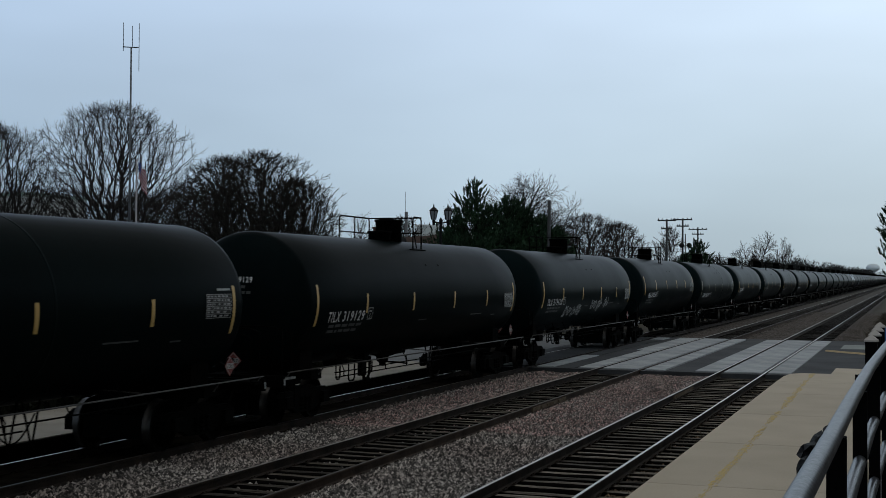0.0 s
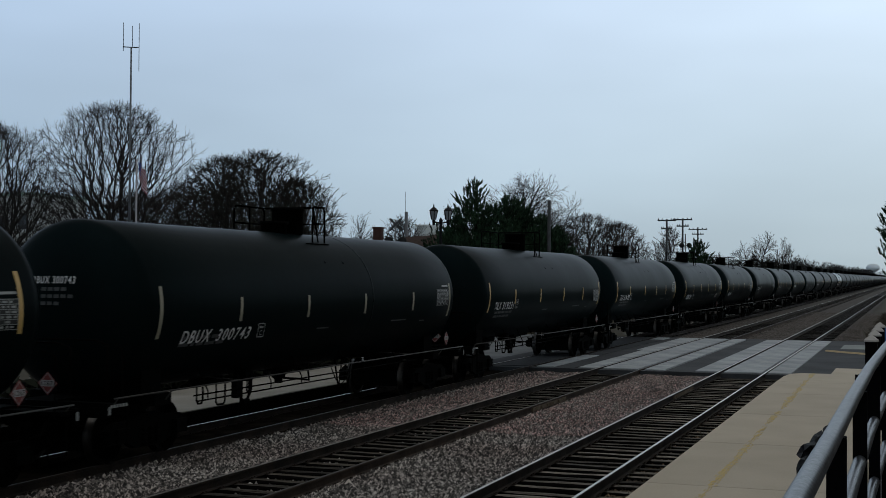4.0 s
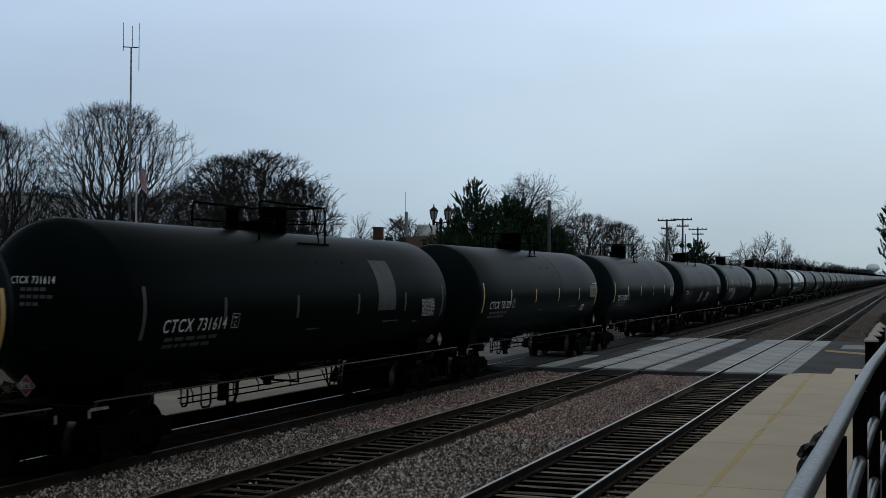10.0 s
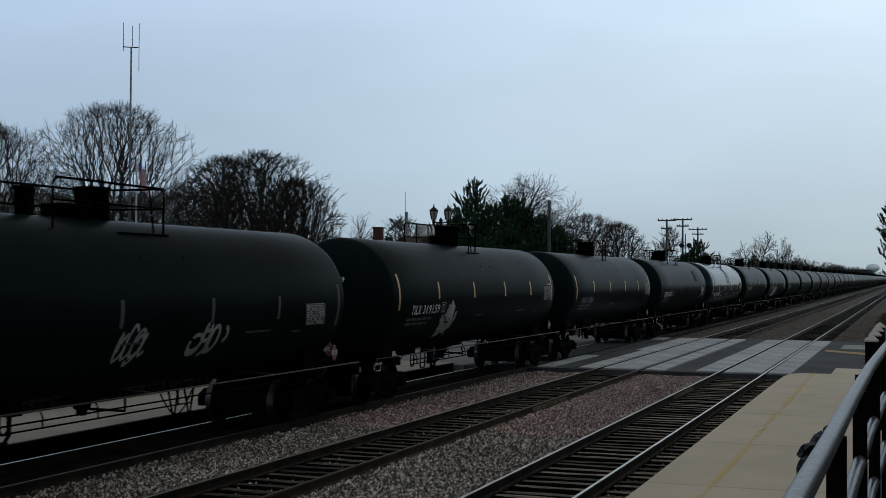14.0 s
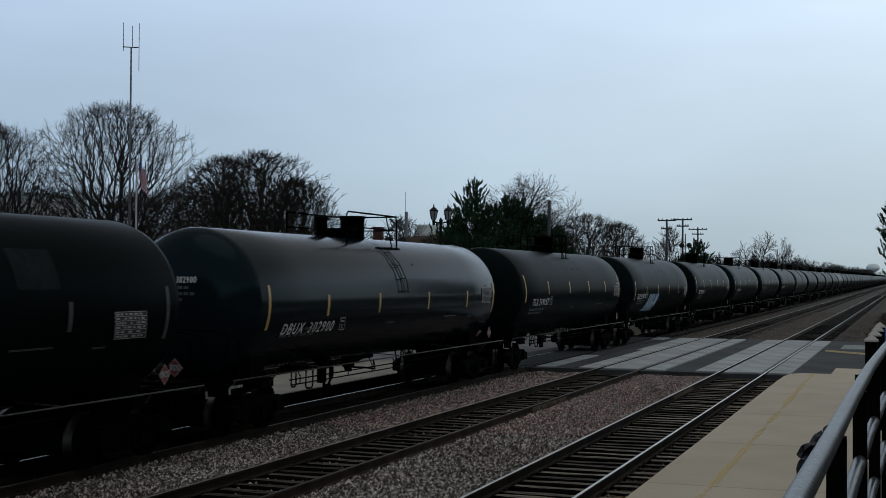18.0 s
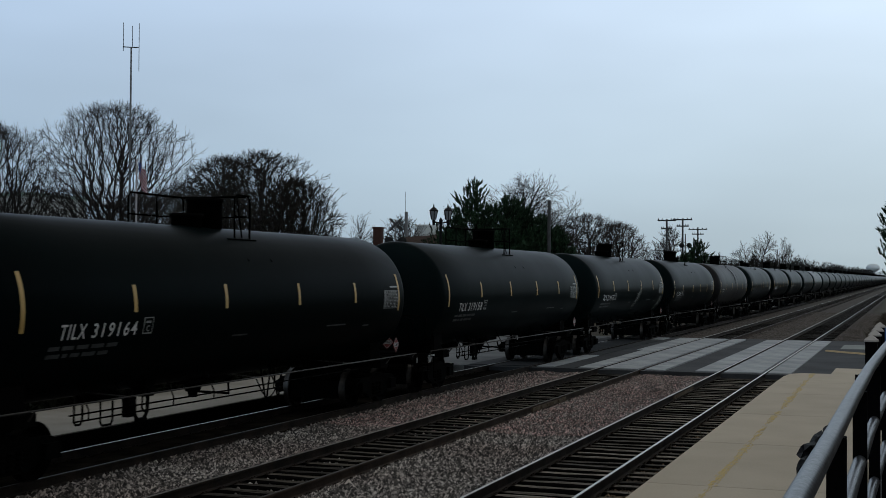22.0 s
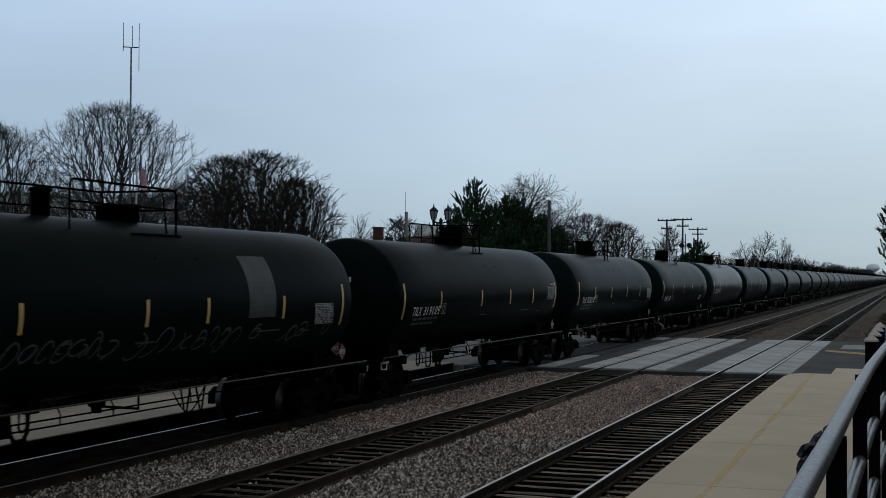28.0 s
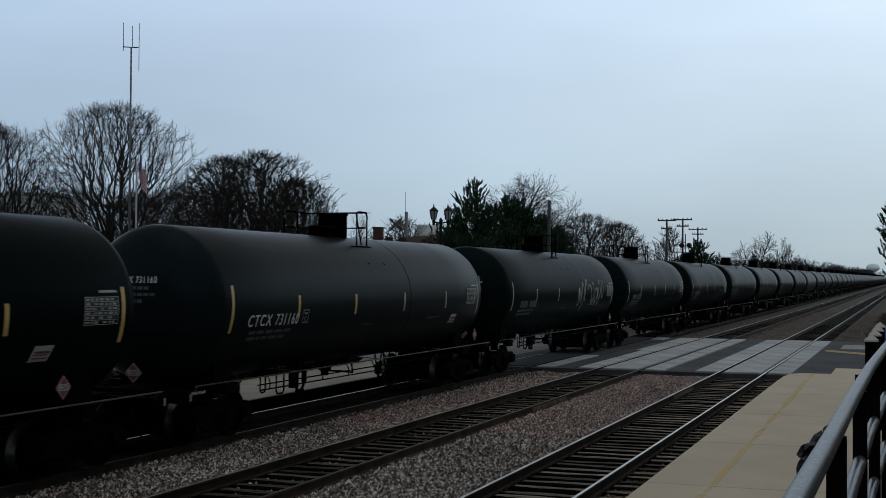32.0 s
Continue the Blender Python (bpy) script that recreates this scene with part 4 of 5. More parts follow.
def bogie(parent, y):
    truck = empty("bogie", pose(0, y, 0))
    truck.parent = parent
    for s in (-1, 1):
        put("side_frame", SIDE_FRAME, truck, pose(s * 1.0, 0, 0, 0, 0, 0 if s > 0 else 180))
        tagged(put("spring_nest", SPRINGS, truck, pose(s * 1.0, 0, 0)), kind="stuff")
    put("bolster", BOLSTER, truck)
    for a in (-0.89, 0.89):
        axle = put("axle", AXLE, parent, pose(0, y + a, 0.457))
        for s in (-1, 1):
            put("wheel", WHEEL, axle, pose(s * 0.7525, 0, 0, 0, 0, 180 if s > 0 else 0))
        AXLES.setdefault(parent.name, []).append((axle, y + a))


def tank_car(n):
    mark, kind, extra = CARS.get(n, ("", "abcd"[(n * 7 + n // 3) % 4], "grey" if n in (37, 46, 58) else "tags" if n in (34, 41, 52) else ""))
    paint = "tank_gloss" if "gloss" in extra else "tank_sheen" if "sheen" in extra else "tank_grey" if "grey" in extra else "tank"
    car = empty("tank_car", pose(TRAIN_X, 0, 0))
    look_words = {"tank_sheen": "black railway tank car with a worn dull sheen", "tank": "black railway tank car with yellow reflective stripes", "tank_grey": "weathered dark-grey railway tank car with dull stripes", "tank_gloss": "glossy black railway tank car reflecting the sky"}[paint]
    if "harm" in extra:
        look_words = "black railway tank car with large pale-blue graffiti letters"
    elif "patch" in extra:
        look_words = "black railway tank car with a faded grey paint patch"
    elif any(k in extra for k in ("names", "tags", "scrawl", "smears", "cloud")):
        look_words = "black railway tank car with pale sprayed graffiti"
    tagged(car, look_words, "tank car", "tank cars of the freight train")
    put("tank_shell", SHELL[paint], car)
    if kind == "b" and "gloss" not in extra:
        put("weld_seam", SEAM, car, pose(0, 1.9, 0))
    top = "c" if "long" in extra or "tall" in extra else "b" if kind == "b" else "a"
    for name, me in HOUSING["e" if "scrawl" in extra else "f" if "swap" in extra else "c" if top == "c" else "a"]:
        put(name, me, car)
    put("top_railing", TOP_RAIL[top], car)
    for me in GRATE[top]:
        put("walkway_grating", me, car)
    if "gloss" in extra or "ladder" in extra:
        put("side_ladder", LADDER, car)
    if n in (8, 11, 28, 29):
        sheet = part("notice_plate", lambda bm: strip(bm, 5.1, 5.55, 1.88, 2.12, 0.008, 3, lean=0.05), "white", car, "small white notice plate")
        tagged(part("notice_print", lambda bm: [strip(bm, 5.16, 5.5, 1.92 + i * 0.05, 1.94 + i * 0.05, 0.012, 1, lean=0.01) for i in range(3)], "red", sheet), kind="stuff")
    for turn in (0, 180):
        for name, me in ENDS:
            put(name, me, car, pose(0, 0, 0, 0, 0, turn))
        put("end_railing", END_RAIL, car, pose(0, 0, 0, 0, 0, turn))
    put("coupler", COUPLER, car, pose(0, -8.45, 0.86))
    put("coupler", COUPLER, car, pose(0, 8.45, 0.86, 0, 0, 180))
    for turn in (0, 180):
        tagged(put("sill_stencil", SILL_MARK, car, pose(0, 0, 0, 0, 0, turn), "row of pale stencilled marks"), kind="stuff")
    put("side_handrail", HANDRAIL, car)
    put("brake_pipe", PIPING, car)
    for name, me in GEAR:
        put(name, me, car)
    put("bottom_outlet", OUTLET, car)
    tone = "faint" if n in (10, 13, 16) else "pale_stripe" if n == 5 or n >= 30 or kind == "b" and not mark and n > 1 else "yellow"
    low = kind != "a"
    for i, y in enumerate(STRIPES[kind]):
        me = (STRIPE_END_LOW if low else STRIPE_END) if i in (0, 5) else (STRIPE_MID_LOW if low else STRIPE_MID)
        # the rear stripes of two cars have faded
        worn = n in (27, 29) and i >= 3
        put("reflective_stripe", me["pale_stripe" if worn else tone], car, pose(0, y, 0), "yellow reflective stripe")
    plate = put("data_panel", DATA_PANEL, car, pose(0, -0.48 if "long" in extra else 0.10, -0.20 if "long" in extra else -0.12 if kind == "c" else 0.05), "grey panel of small unreadable data rows")
    tagged(put("panel_print", DATA_ROWS, plate), kind="stuff")
    tagged(put("stencil_block", STENCIL, car, None, "rows of small faint stencilled marks"), kind="stuff")
    tagged(put("head_stencil", HEAD_LINES, car, None, "rows of small faint marks on the tank's end"), kind="stuff")
    un = "1267" if n % 3 else "1987"
    put("placard", PLACARD[un], car, pose(1.40, 5.88 if mark.startswith("TLEX") else 7.3, 1.46), "red and white hazard diamond")
    put("placard", PLACARD[un], car, pose(0.27, -8.62, 1.40, 0, 0, -90), "red and white hazard diamond")
    if mark:
        owner = mark[:4]
        at, end, zt, cut, gap = {"TILX": (-6.62, -4.65, 2.14, 0.32, 0.40), "CTCX": (-6.60, -4.45, 2.17, 0.45, 0.53), "TLEX": (-6.62, -4.94, 1.93, 0.50, 0.60), "DBUX": (-6.45, -3.98, 1.95, 0.40, 0.50)}[owner]
        if kind == "a":
            at, end, zt = -6.28, -4.25, 2.18
        wide = end - at
        lean = 0.10 if owner in ("TILX", "CTCX") else 0.16
        part("lettering", lambda bm: wrap_text(bm, owner, at, zt, wide * cut, 0.235, slant=lean), "letter", car, "white stencilled owner's letters")
        if len(mark) > 5:
            part("car_number", lambda bm: wrap_text(bm, mark[5:], at + wide * gap, zt, wide * (1 - gap), 0.235, slant=lean), "letter", car, "white stencilled car number")
            put("class_box", CLASS_BOX, car, pose(0, end + 0.20 + 3.98, zt - 2.17), "small white framed box")
            tagged(part("head_lettering", lambda bm: head_text(bm, mark, -0.42, 3.02, 0.86, 0.125), "letter", car, "small white stencilled car number"), kind="stuff")
        else:
            tagged(part("car_number", lambda bm: [strip(bm, -5.4 + k * 0.18, -5.4 + k * 0.18 + 0.12, zt, zt + 0.2, 0.010, 2) for k in range(6)], "faint", car, "worn car number that cannot be read"), kind="stuff")
    else:
        def bars(bm):
            for i in range(9):
                if i != 4:
                    strip(bm, -6.29 + i * 0.215, -6.29 + i * 0.215 + 0.16, 2.15, 2.37, 0.010, 2)
        tagged(part("lettering", bars, "faint", car, "worn stencilled marks that cannot be read"), kind="stuff")
    if "patch" in extra:
        z0, z1, y0, y1 = (2.35, 3.55, 2.75, 3.85) if "small" not in extra else (2.95, 3.55, 3.3, 4.3)
        part("paint_patch", lambda bm: strip(bm, y0, y1, z0, z1, 0.006, 10), "patch_dim" if "small" in extra else "patch", car, "faded grey repainted patch")
    if "harm" in extra:
        part("graffiti", harm, ("graffiti_blue", "graffiti_rim"), car, "large pale-blue slanted letters with a dark outline")
    if "cloud" in extra:
        part("graffiti", cloud_tag, "graffiti", car, "pale sprayed cloud shape")
    if "smears" in extra:
        part("graffiti", smear(1, 0.3, 1.75, 0.8, 0.9, 1.3), "graffiti_dim", car, "soft pale spray smears")
        part("graffiti", smear(2, 6.35, 1.55, 0.6, 0.62, 0.4), "graffiti_dim", car, "soft pale spray smears")
    if n == 13:
        part("graffiti", scrawl(n, -1.0, -0.1, 1.70, 2.30, 4, 0.034), "graffiti", car, "pale sprayed scrawl")
        part("graffiti", scrawl(n + 1, 1.0, 2.5, 1.68, 2.36, 5, 0.040), "graffiti", car, "pale sprayed scrawl")
    elif n == 30:
        part("graffiti", scrawl(n, 1.2, 5.6, 2.1, 3.0, 8, 0.045), "graffiti_dim", car, "pale sprayed scrawl")

        def tag(bm):
            # a bright angular tag on the tank's end
            for a, b in (((-0.1, 2.75), (-0.05, 3.2)), ((-0.05, 3.2), (0.2, 3.15)), ((0.2, 3.15), (0.1, 2.98)), ((0.3, 2.7), (0.5, 3.15)), ((0.3, 2.95), (0.75, 3.0)), ((0.7, 2.75), (0.62, 3.2))):
                n1 = Vector((b[1] - a[1], a[0] - b[0], 0)).normalized() * 0.022
                vs = [bm.verts.new((x, head_y(x, z, 0.014), z)) for x, z in ((a[0] - n1.x, a[1] - n1.y), (b[0] - n1.x, b[1] - n1.y), (b[0] + n1.x, b[1] + n1.y), (a[0] + n1.x, a[1] + n1.y))]
                bm.faces.new(vs)
        part("graffiti", tag, "graffiti", car, "white angular tag on the tank's end")
    elif "tags" in extra:
        part("graffiti", scrawl(n, -0.2, 2.6, 1.75, 2.35, 9, 0.026), "graffiti_dim", car, "pale sprayed scrawl")
    if "names" in extra:
        part("graffiti", scrawl(n, -3.8, -1.35, 1.70, 2.08, 12, 0.022), "graffiti", car, "pale sprayed handwriting")
        part("graffiti", scrawl(n + 5, 0.15, 1.0, 1.86, 2.26, 5, 0.023), "graffiti", car, "pale sprayed handwriting")
        part("graffiti", scrawl(n + 8, 1.25, 3.1, 1.86, 2.26, 10, 0.023), "graffiti", car, "pale sprayed handwriting")
    if "scrawl" in extra:
        part("graffiti", scrawl(n, -5.5, 6.6, 1.80, 2.20, 30, 0.018), "faint", car, "pale sprayed scrawl")
    bogie(car, -6.85)
    bogie(car, 6.85)
    return car


TRAIN = {n: tank_car(n) for n in range(-1, 69)}


# metres that the train is ahead of an even 15.1 m/s
AHEAD = ((0, 0.0), (3, -0.1), (6, -0.18), (9, 0.0), (12, 0.34), (14.5, 0.74), (17, 1.12), (19, 1.62), (21, 2.26), (23, 3.05), (25, 3.95), (28, 5.56), (30, 6.8), (32, 8.05))


def travelled(t):
    """How far the train has rolled at t seconds; it gains a little speed."""
    return 15.1 * t + float(np.interp(t, [a for a, _ in AHEAD], [b for _, b in AHEAD]))


def motions():
    # the flag swings a little in the wind
    walk(FLAG, [(0.8 * k, pose(0, 0, 0, 0, 0, 10 * math.sin(1.9 * k) + 6 * math.sin(0.83 * k + 1))) for k in range(41)])
    for n, car in TRAIN.items():
        y0 = LENGTH * n - 4.06
        walk(car, [(t, pose(TRAIN_X, y0 - travelled(t), 0)) for t, _ in AHEAD])
        # the wheels roll while the car is near
        near = [k / 30 for k in range(0, 961) if 8 < y0 - travelled(k / 30) < 56]
        if len(near) > 1:
            times = ([0.0] if near[0] > 0 else []) + near + ([32.0] if near[-1] < 32 else [])
            for axle, a in AXLES[car.name]:
                walk(axle, [(t, pose(0, a, 0.457, math.degrees(travelled(min(max(t, near[0]), near[-1])) / 0.457), 0, 0)) for t in times])

# ---- walkway, railing and what hangs on it ----
tagged(part("walkway", lambda bm: box(bm, -0.20, 1.7, -6, 15.2, 0.2, 1.80), "asphalt"), "raised dark walkway beside the platform", "walkway", kind="structure")


def rail_x(y):
    """The handrail's line over the plan; it turns aside at its far end."""
    return float(np.interp(y, (-3, 2.3, 3.0, 4.2, 5.7, 7.3, 8.6, 10.6), (-0.205, -0.180, -0.175, -0.170, -0.158, -0.128, -0.098, -0.05)))


fence = empty("pipe_railing", pose(0, 0, 1.80))
tagged(fence, "galvanised three-pipe railing on black posts", "railing")
for y in (0.62, 2.0, 3.36, 4.74, 6.1, 7.5, 8.9):
    part("post", lambda bm: (box(bm, -0.024, 0.024, -0.024, 0.024, 0, 0.99), bmesh.ops.bevel(bm, geom=list(bm.edges), offset=0.004, segments=1)), "black_steel", fence, m=pose(rail_x(y), y, 0))
for z in (1.010, 0.745, 0.475):
    part("pipe", lambda bm, z=z: tube(bm, [(rail_x(y), y, z) for y in (-3, 0, 2.3, 3.0, 3.6, 4.2, 5.0, 5.7, 6.5, 7.3, 8.0, 8.6, 9.9)], 0.023, 20), "galv", fence)

picket = empty("capped_fence", pose(-0.28, 0, 1.80))
tagged(picket, "row of black square posts with pale pyramid caps", "fence")


def build_post(bm):
    box(bm, -0.045, 0.045, -0.045, 0.045, 0, 0.90)
    bmesh.ops.bevel(bm, geom=[e for e in bm.edges if abs(e.verts[0].co.z - e.verts[1].co.z) > 0.5], offset=0.006, segments=1)


def build_cap(bm):
    v = [bm.verts.new((x * 0.054, y * 0.054, z)) for z in (0.90, 0.912) for x, y in ((-1, -1), (1, -1), (1, 1), (-1, 1))]
    top = bm.verts.new((0, 0, 0.955))
    for i in range(4):
        j = (i + 1) % 4
        bm.faces.new((v[i], v[j], v[4 + j], v[4 + i]))
        bm.faces.new((v[4 + i], v[4 + j], top))
    bm.faces.new(v[3::-1])


POST, CAP = mesh_of(build_post, "black_steel"), mesh_of(build_cap, "cap")
for y in (10.4, 11.4, 12.4, 13.4):
    p = put("post", POST, picket, pose(0.0, y, 0))
    put("post_cap", CAP, p, None, "pale pyramid cap")
part("latch_box", lambda bm: (box(bm, -0.12, -0.055, 10.36, 10.46, 0.50, 0.64), bmesh.ops.bevel(bm, geom=list(bm.edges), offset=0.02, segments=2)), "black_steel", picket)
part("fence_rail", lambda bm: box(bm, -0.02, 0.02, 10.4, 13.4, 0.70, 0.74), "black_steel", picket)
# concrete kerb that carries the fence
tagged(part("fence_kerb", lambda bm: box(bm, -0.36, -0.202, 10.2, 15.2, 0.2, 1.80), "concrete"), "concrete kerb under the capped fence", "kerb", kind="structure")


def build_rag(bm):
    for c, size in (((-0.203, 2.72, 2.800), (0.016, 0.06, 0.020)), ((-0.204, 2.90, 2.806), (0.019, 0.08, 0.020)), ((-0.199, 3.08, 2.812), (0.015, 0.08, 0.016)), ((-0.190, 3.26, 2.816), (0.010, 0.06, 0.012))):
        got = bmesh.ops.create_icosphere(bm, subdivisions=2, radius=1.0)["verts"]
        for v in got:
            k = 1 + 0.5 * noise.noise(v.co * 1.7 + Vector(c) * 31) + 0.9 * abs(noise.noise(v.co * 4.1 + Vector(c) * 17)) - 0.15
            v.co = Vector(c) + Vector((v.co.x * size[0], v.co.y * size[1], v.co.z * size[2])) * k


tagged(part("plastic_bag", build_rag, "cloth"), "black crumpled plastic bag tied to the handrail", "bag")


def blue_sign():
    sign = empty("blue_sign", pose(-0.10, 17.0, 0.2))
    tagged(sign, "blue station sign on a post beside the walkway", "sign")
    part("sign_board", lambda bm: box(bm, -0.27, 0.25, -0.02, 0.02, 2.12, 2.38), "blue", sign)
    part("sign_post", lambda bm: tube(bm, [(0.0, 0.05, 0), (0.0, 0.05, 2.36)], 0.03, 8), "black_steel", sign)


blue_sign()


# ---- trees ----
def branches(seed, height, width, count=1300, stem=0.14, peak=0.64, low=0.8, bias=0.7, tips=3, tip_len=0.6, tip_r=0.011, shell=0.62, floor=0.22, full=2.0):
    """Segments of a bare tree: two points, two radii and the order of the branch.
    The crown is filled with points, each joined to the nearest limb by a short way home;
    bias: 1 gives straight rising limbs, 0 a crooked tangle. peak: height of the crown's widest part."""
    rs = np.random.RandomState(seed)
    z = height * (floor + (1 - floor) * rs.rand(count) ** 0.85)
    above = np.clip(1 - np.clip((z / height - peak) / (1 - peak), 0, 1) ** full, 0, 1) ** (1 / full)
    below = np.clip((z / height - stem) / (peak - stem), 0.02, 1) ** low
    rim = width / 2 * np.where(z > peak * height, above, below) * (1 + 0.10 * rs.randn(count))
    az = rs.rand(count) * 6.2832
    rim *= 1 + 0.14 * np.sin(3 * az + seed) + 0.10 * np.sin(5 * az + 2 * seed)
    rad = rim * rs.rand(count) ** shell * 0.97
    P = np.stack([rad * np.cos(az), rad * np.sin(az), z], 1)
    trunk = np.array([(0, 0, height * stem * k / 3) for k in range(4)]) + np.array([(0.02 * height * k * rs.randn() / 3, 0.02 * height * k * rs.randn() / 3, 0) for k in range(4)])
    order = np.argsort(np.linalg.norm((P - trunk[-1]), axis=1))
    N = np.zeros((count + 4, 3))
    way = np.zeros(count + 4)
    up = np.full(count + 4, -1)
    N[:4] = trunk
    up[1:4] = (0, 1, 2)
    way[:3] = 1e3
    n = 4
    for k in order:
        p = P[k]
        d = np.linalg.norm(N[:n] - p, axis=1)
        d = d * (1 + 0.9 * np.clip((N[:n, 2] - p[2]) / (d + 1e-6), 0, 1))
        best = int(np.argmin(d + bias * way[:n]))
        N[n], up[n], way[n] = p, best, way[best] + d[best]
        n += 1
    load = np.ones(n)
    for k in range(n - 1, 3, -1):
        load[up[k]] += load[k]
    load[:4] = load[3]
    r = np.minimum(tip_r * load ** 0.46, height * 0.022)
    segs = []
    for k in range(1, n):
        a, b = Vector(N[up[k]]), Vector(N[k])
        ra = min(r[up[k]], r[k] * 1.6)
        mid = (a + b) / 2 + Vector(rs.randn(3)) * (b - a).length * 0.07
        lv = 0 if r[k] > 0.05 else 3
        segs.append((a, mid, ra, (ra + r[k]) / 2, lv))
        segs.append((mid, b, (ra + r[k]) / 2, r[k], lv))
        if load[k] < 6:
            d = (b - a).normalized()
            for _ in range(tips):
                w = (d + Vector((b.x, b.y, 0)).normalized() * 0.25 + Vector(rs.randn(3)) * 0.55 + Vector((0, 0, 0.25))).normalized()
                c = b + w * tip_len * (0.4 + 0.8 * rs.rand())
                e = c + (w + Vector(rs.randn(3)) * 0.35).normalized() * tip_len * 0.6
                segs += [(b, c, tip_r, tip_r * 0.8, 3), (c, e, tip_r * 0.8, tip_r * 0.6, 3)]
    return segs


def grown(seed, height, width, fork=0.2, limbs=9, wobble=0.10, lift=0.03, spread=(28, 52), peak=0.55, thick=0.020, tip=0.010, dense=1.0, orders=3, flat=2.0, stride=0.55, widest=72):
    """Segments of a bare tree that forks low into limbs, each bearing side branches down to fine twigs.
    wobble: how crooked; lift: how strongly shoots turn upwards; flat: above 2, a squarer crown."""
    r = random.Random(seed)
    segs = []
    root = Vector((0, 0, height * fork))

    def reach(p, d):
        # how far it is to the crown's hull
        c, s = height * peak, 0.0
        while s < height * 1.2:
            q = p + d * s
            rz = height - c if q.z > c else c - height * fork * 0.55
            if (math.hypot(q.x, q.y) / (width / 2)) ** flat + abs((q.z - c) / rz) ** flat > 1:
                break
            s += 0.2
        return s

    def shoot(p, d, ln, rad, order):
        n = max(2, round(ln / (stride, stride * 0.8, 0.36, 0.3, 0.3)[order]))
        step = ln / n
        ra, goal = rad, p + d * ln
        for i in range(n):
            k = (i + 1) / n
            d = (d + Vector((r.gauss(0, wobble), r.gauss(0, wobble), r.gauss(0, wobble) + lift * min(1, step)))).normalized()
            if order < 2:
                d = (d + (goal - p).normalized() * 0.3).normalized()
            q = p + d * step
            rb = max(tip * 0.7, rad * (1 - 0.8 * k))
            segs.append((p, q, ra, rb, 0 if order < 2 else 3))
            if order < orders and (k > 0.22 or order > 1) and i < n - 1:
                for _ in range(int(dense * (1.7, 1.15, 0.65, 0.6)[order] + r.random())):
                    a, tilt = r.uniform(0, 6.283), radians(r.uniform(*spread))
                    u = d.orthogonal().normalized()
                    w = d.cross(u)
                    e = (d * math.cos(tilt) + (u * math.cos(a) + w * math.sin(a)) * math.sin(tilt)).normalized()
                    cl = min((ln * (1.0 - 0.6 * k) + 0.5) * r.uniform(0.34, 0.66), reach(q, e) * 0.9 + 0.35)
                    if cl > 0.16:
                        shoot(q, e, cl, max(tip, rb * 0.62), order + 1)
            p, ra = q, rb
        if order < orders:
            for _ in range(2):
                e = (d + Vector((r.gauss(0, 0.4), r.gauss(0, 0.4), r.gauss(0, 0.3)))).normalized()
                shoot(p, e, r.uniform(0.35, 0.7), tip, orders)

    lean = Vector((r.gauss(0, 0.02), r.gauss(0, 0.02), 1)) * height * fork
    segs.append((Vector((0, 0, 0)), lean * 0.5, height * thick * 1.25, height * thick, 0))
    segs.append((lean * 0.5, root, height * thick, height * thick * 0.9, 0))
    for i in range(limbs):
        tilt = radians(widest * ((i + 0.4) / limbs) ** 0.55 + r.uniform(-5, 5))
        az = i * 2.4 + r.uniform(-0.3, 0.3)
        d = Vector((math.cos(az) * math.sin(tilt), math.sin(az) * math.sin(tilt), math.cos(tilt)))
        p = root - Vector((0, 0, height * fork * 0.45 * r.random()))
        shoot(p, d, max(1.5, reach(p, d) * r.uniform(0.90, 1.0)), height * thick * r.uniform(0.42, 0.62), 0)
    return segs


def sticks(segs, sides):
    """Vertices and faces of thin tapered prisms."""
    k = len(segs)
    A = np.array([s[0] for s in segs])
    B = np.array([s[1] for s in segs])
    ra = np.array([s[2] for s in segs])
    rb = np.array([s[3] for s in segs])
    d = B - A
    d /= np.linalg.norm(d, axis=1)[:, None] + 1e-9
    ref = np.where(np.abs(d[:, 2:3]) > 0.9, np.array([[1.0, 0, 0]]), np.array([[0, 0, 1.0]]))
    u = np.cross(d, ref)
    u /= np.linalg.norm(u, axis=1)[:, None] + 1e-9
    w = np.cross(d, u)
    vs = []
    for i in range(sides):
        a = 2 * math.pi * i / sides
        o = u * math.cos(a) + w * math.sin(a)
        vs += [A + o * ra[:, None], B + o * rb[:, None]]
    V = np.stack(vs, 1).reshape(-1, 3)
    base = np.arange(k) * 2 * sides
    F = []
    for i in range(sides):
        j = (i + 1) % sides
        F.append(np.stack([base + 2 * i, base + 2 * i + 1, base + 2 * j + 1, base + 2 * j], 1))
    return V, np.concatenate(F)


def np_mesh(V, F, *mats):
    me = bpy.data.meshes.new("mesh")
    V, F = np.asarray(V, np.float32), np.asarray(F, np.int32)
    me.vertices.add(len(V))
    me.vertices.foreach_set("co", V.ravel())
    me.loops.add(F.size)
    me.loops.foreach_set("vertex_index", F.ravel())
    me.polygons.add(len(F))
    me.polygons.foreach_set("loop_start", np.arange(0, F.size, F.shape[1], dtype=np.int32))
    me.update(calc_edges=True)
    for m in mats:
        me.materials.append(M[m])
    return me


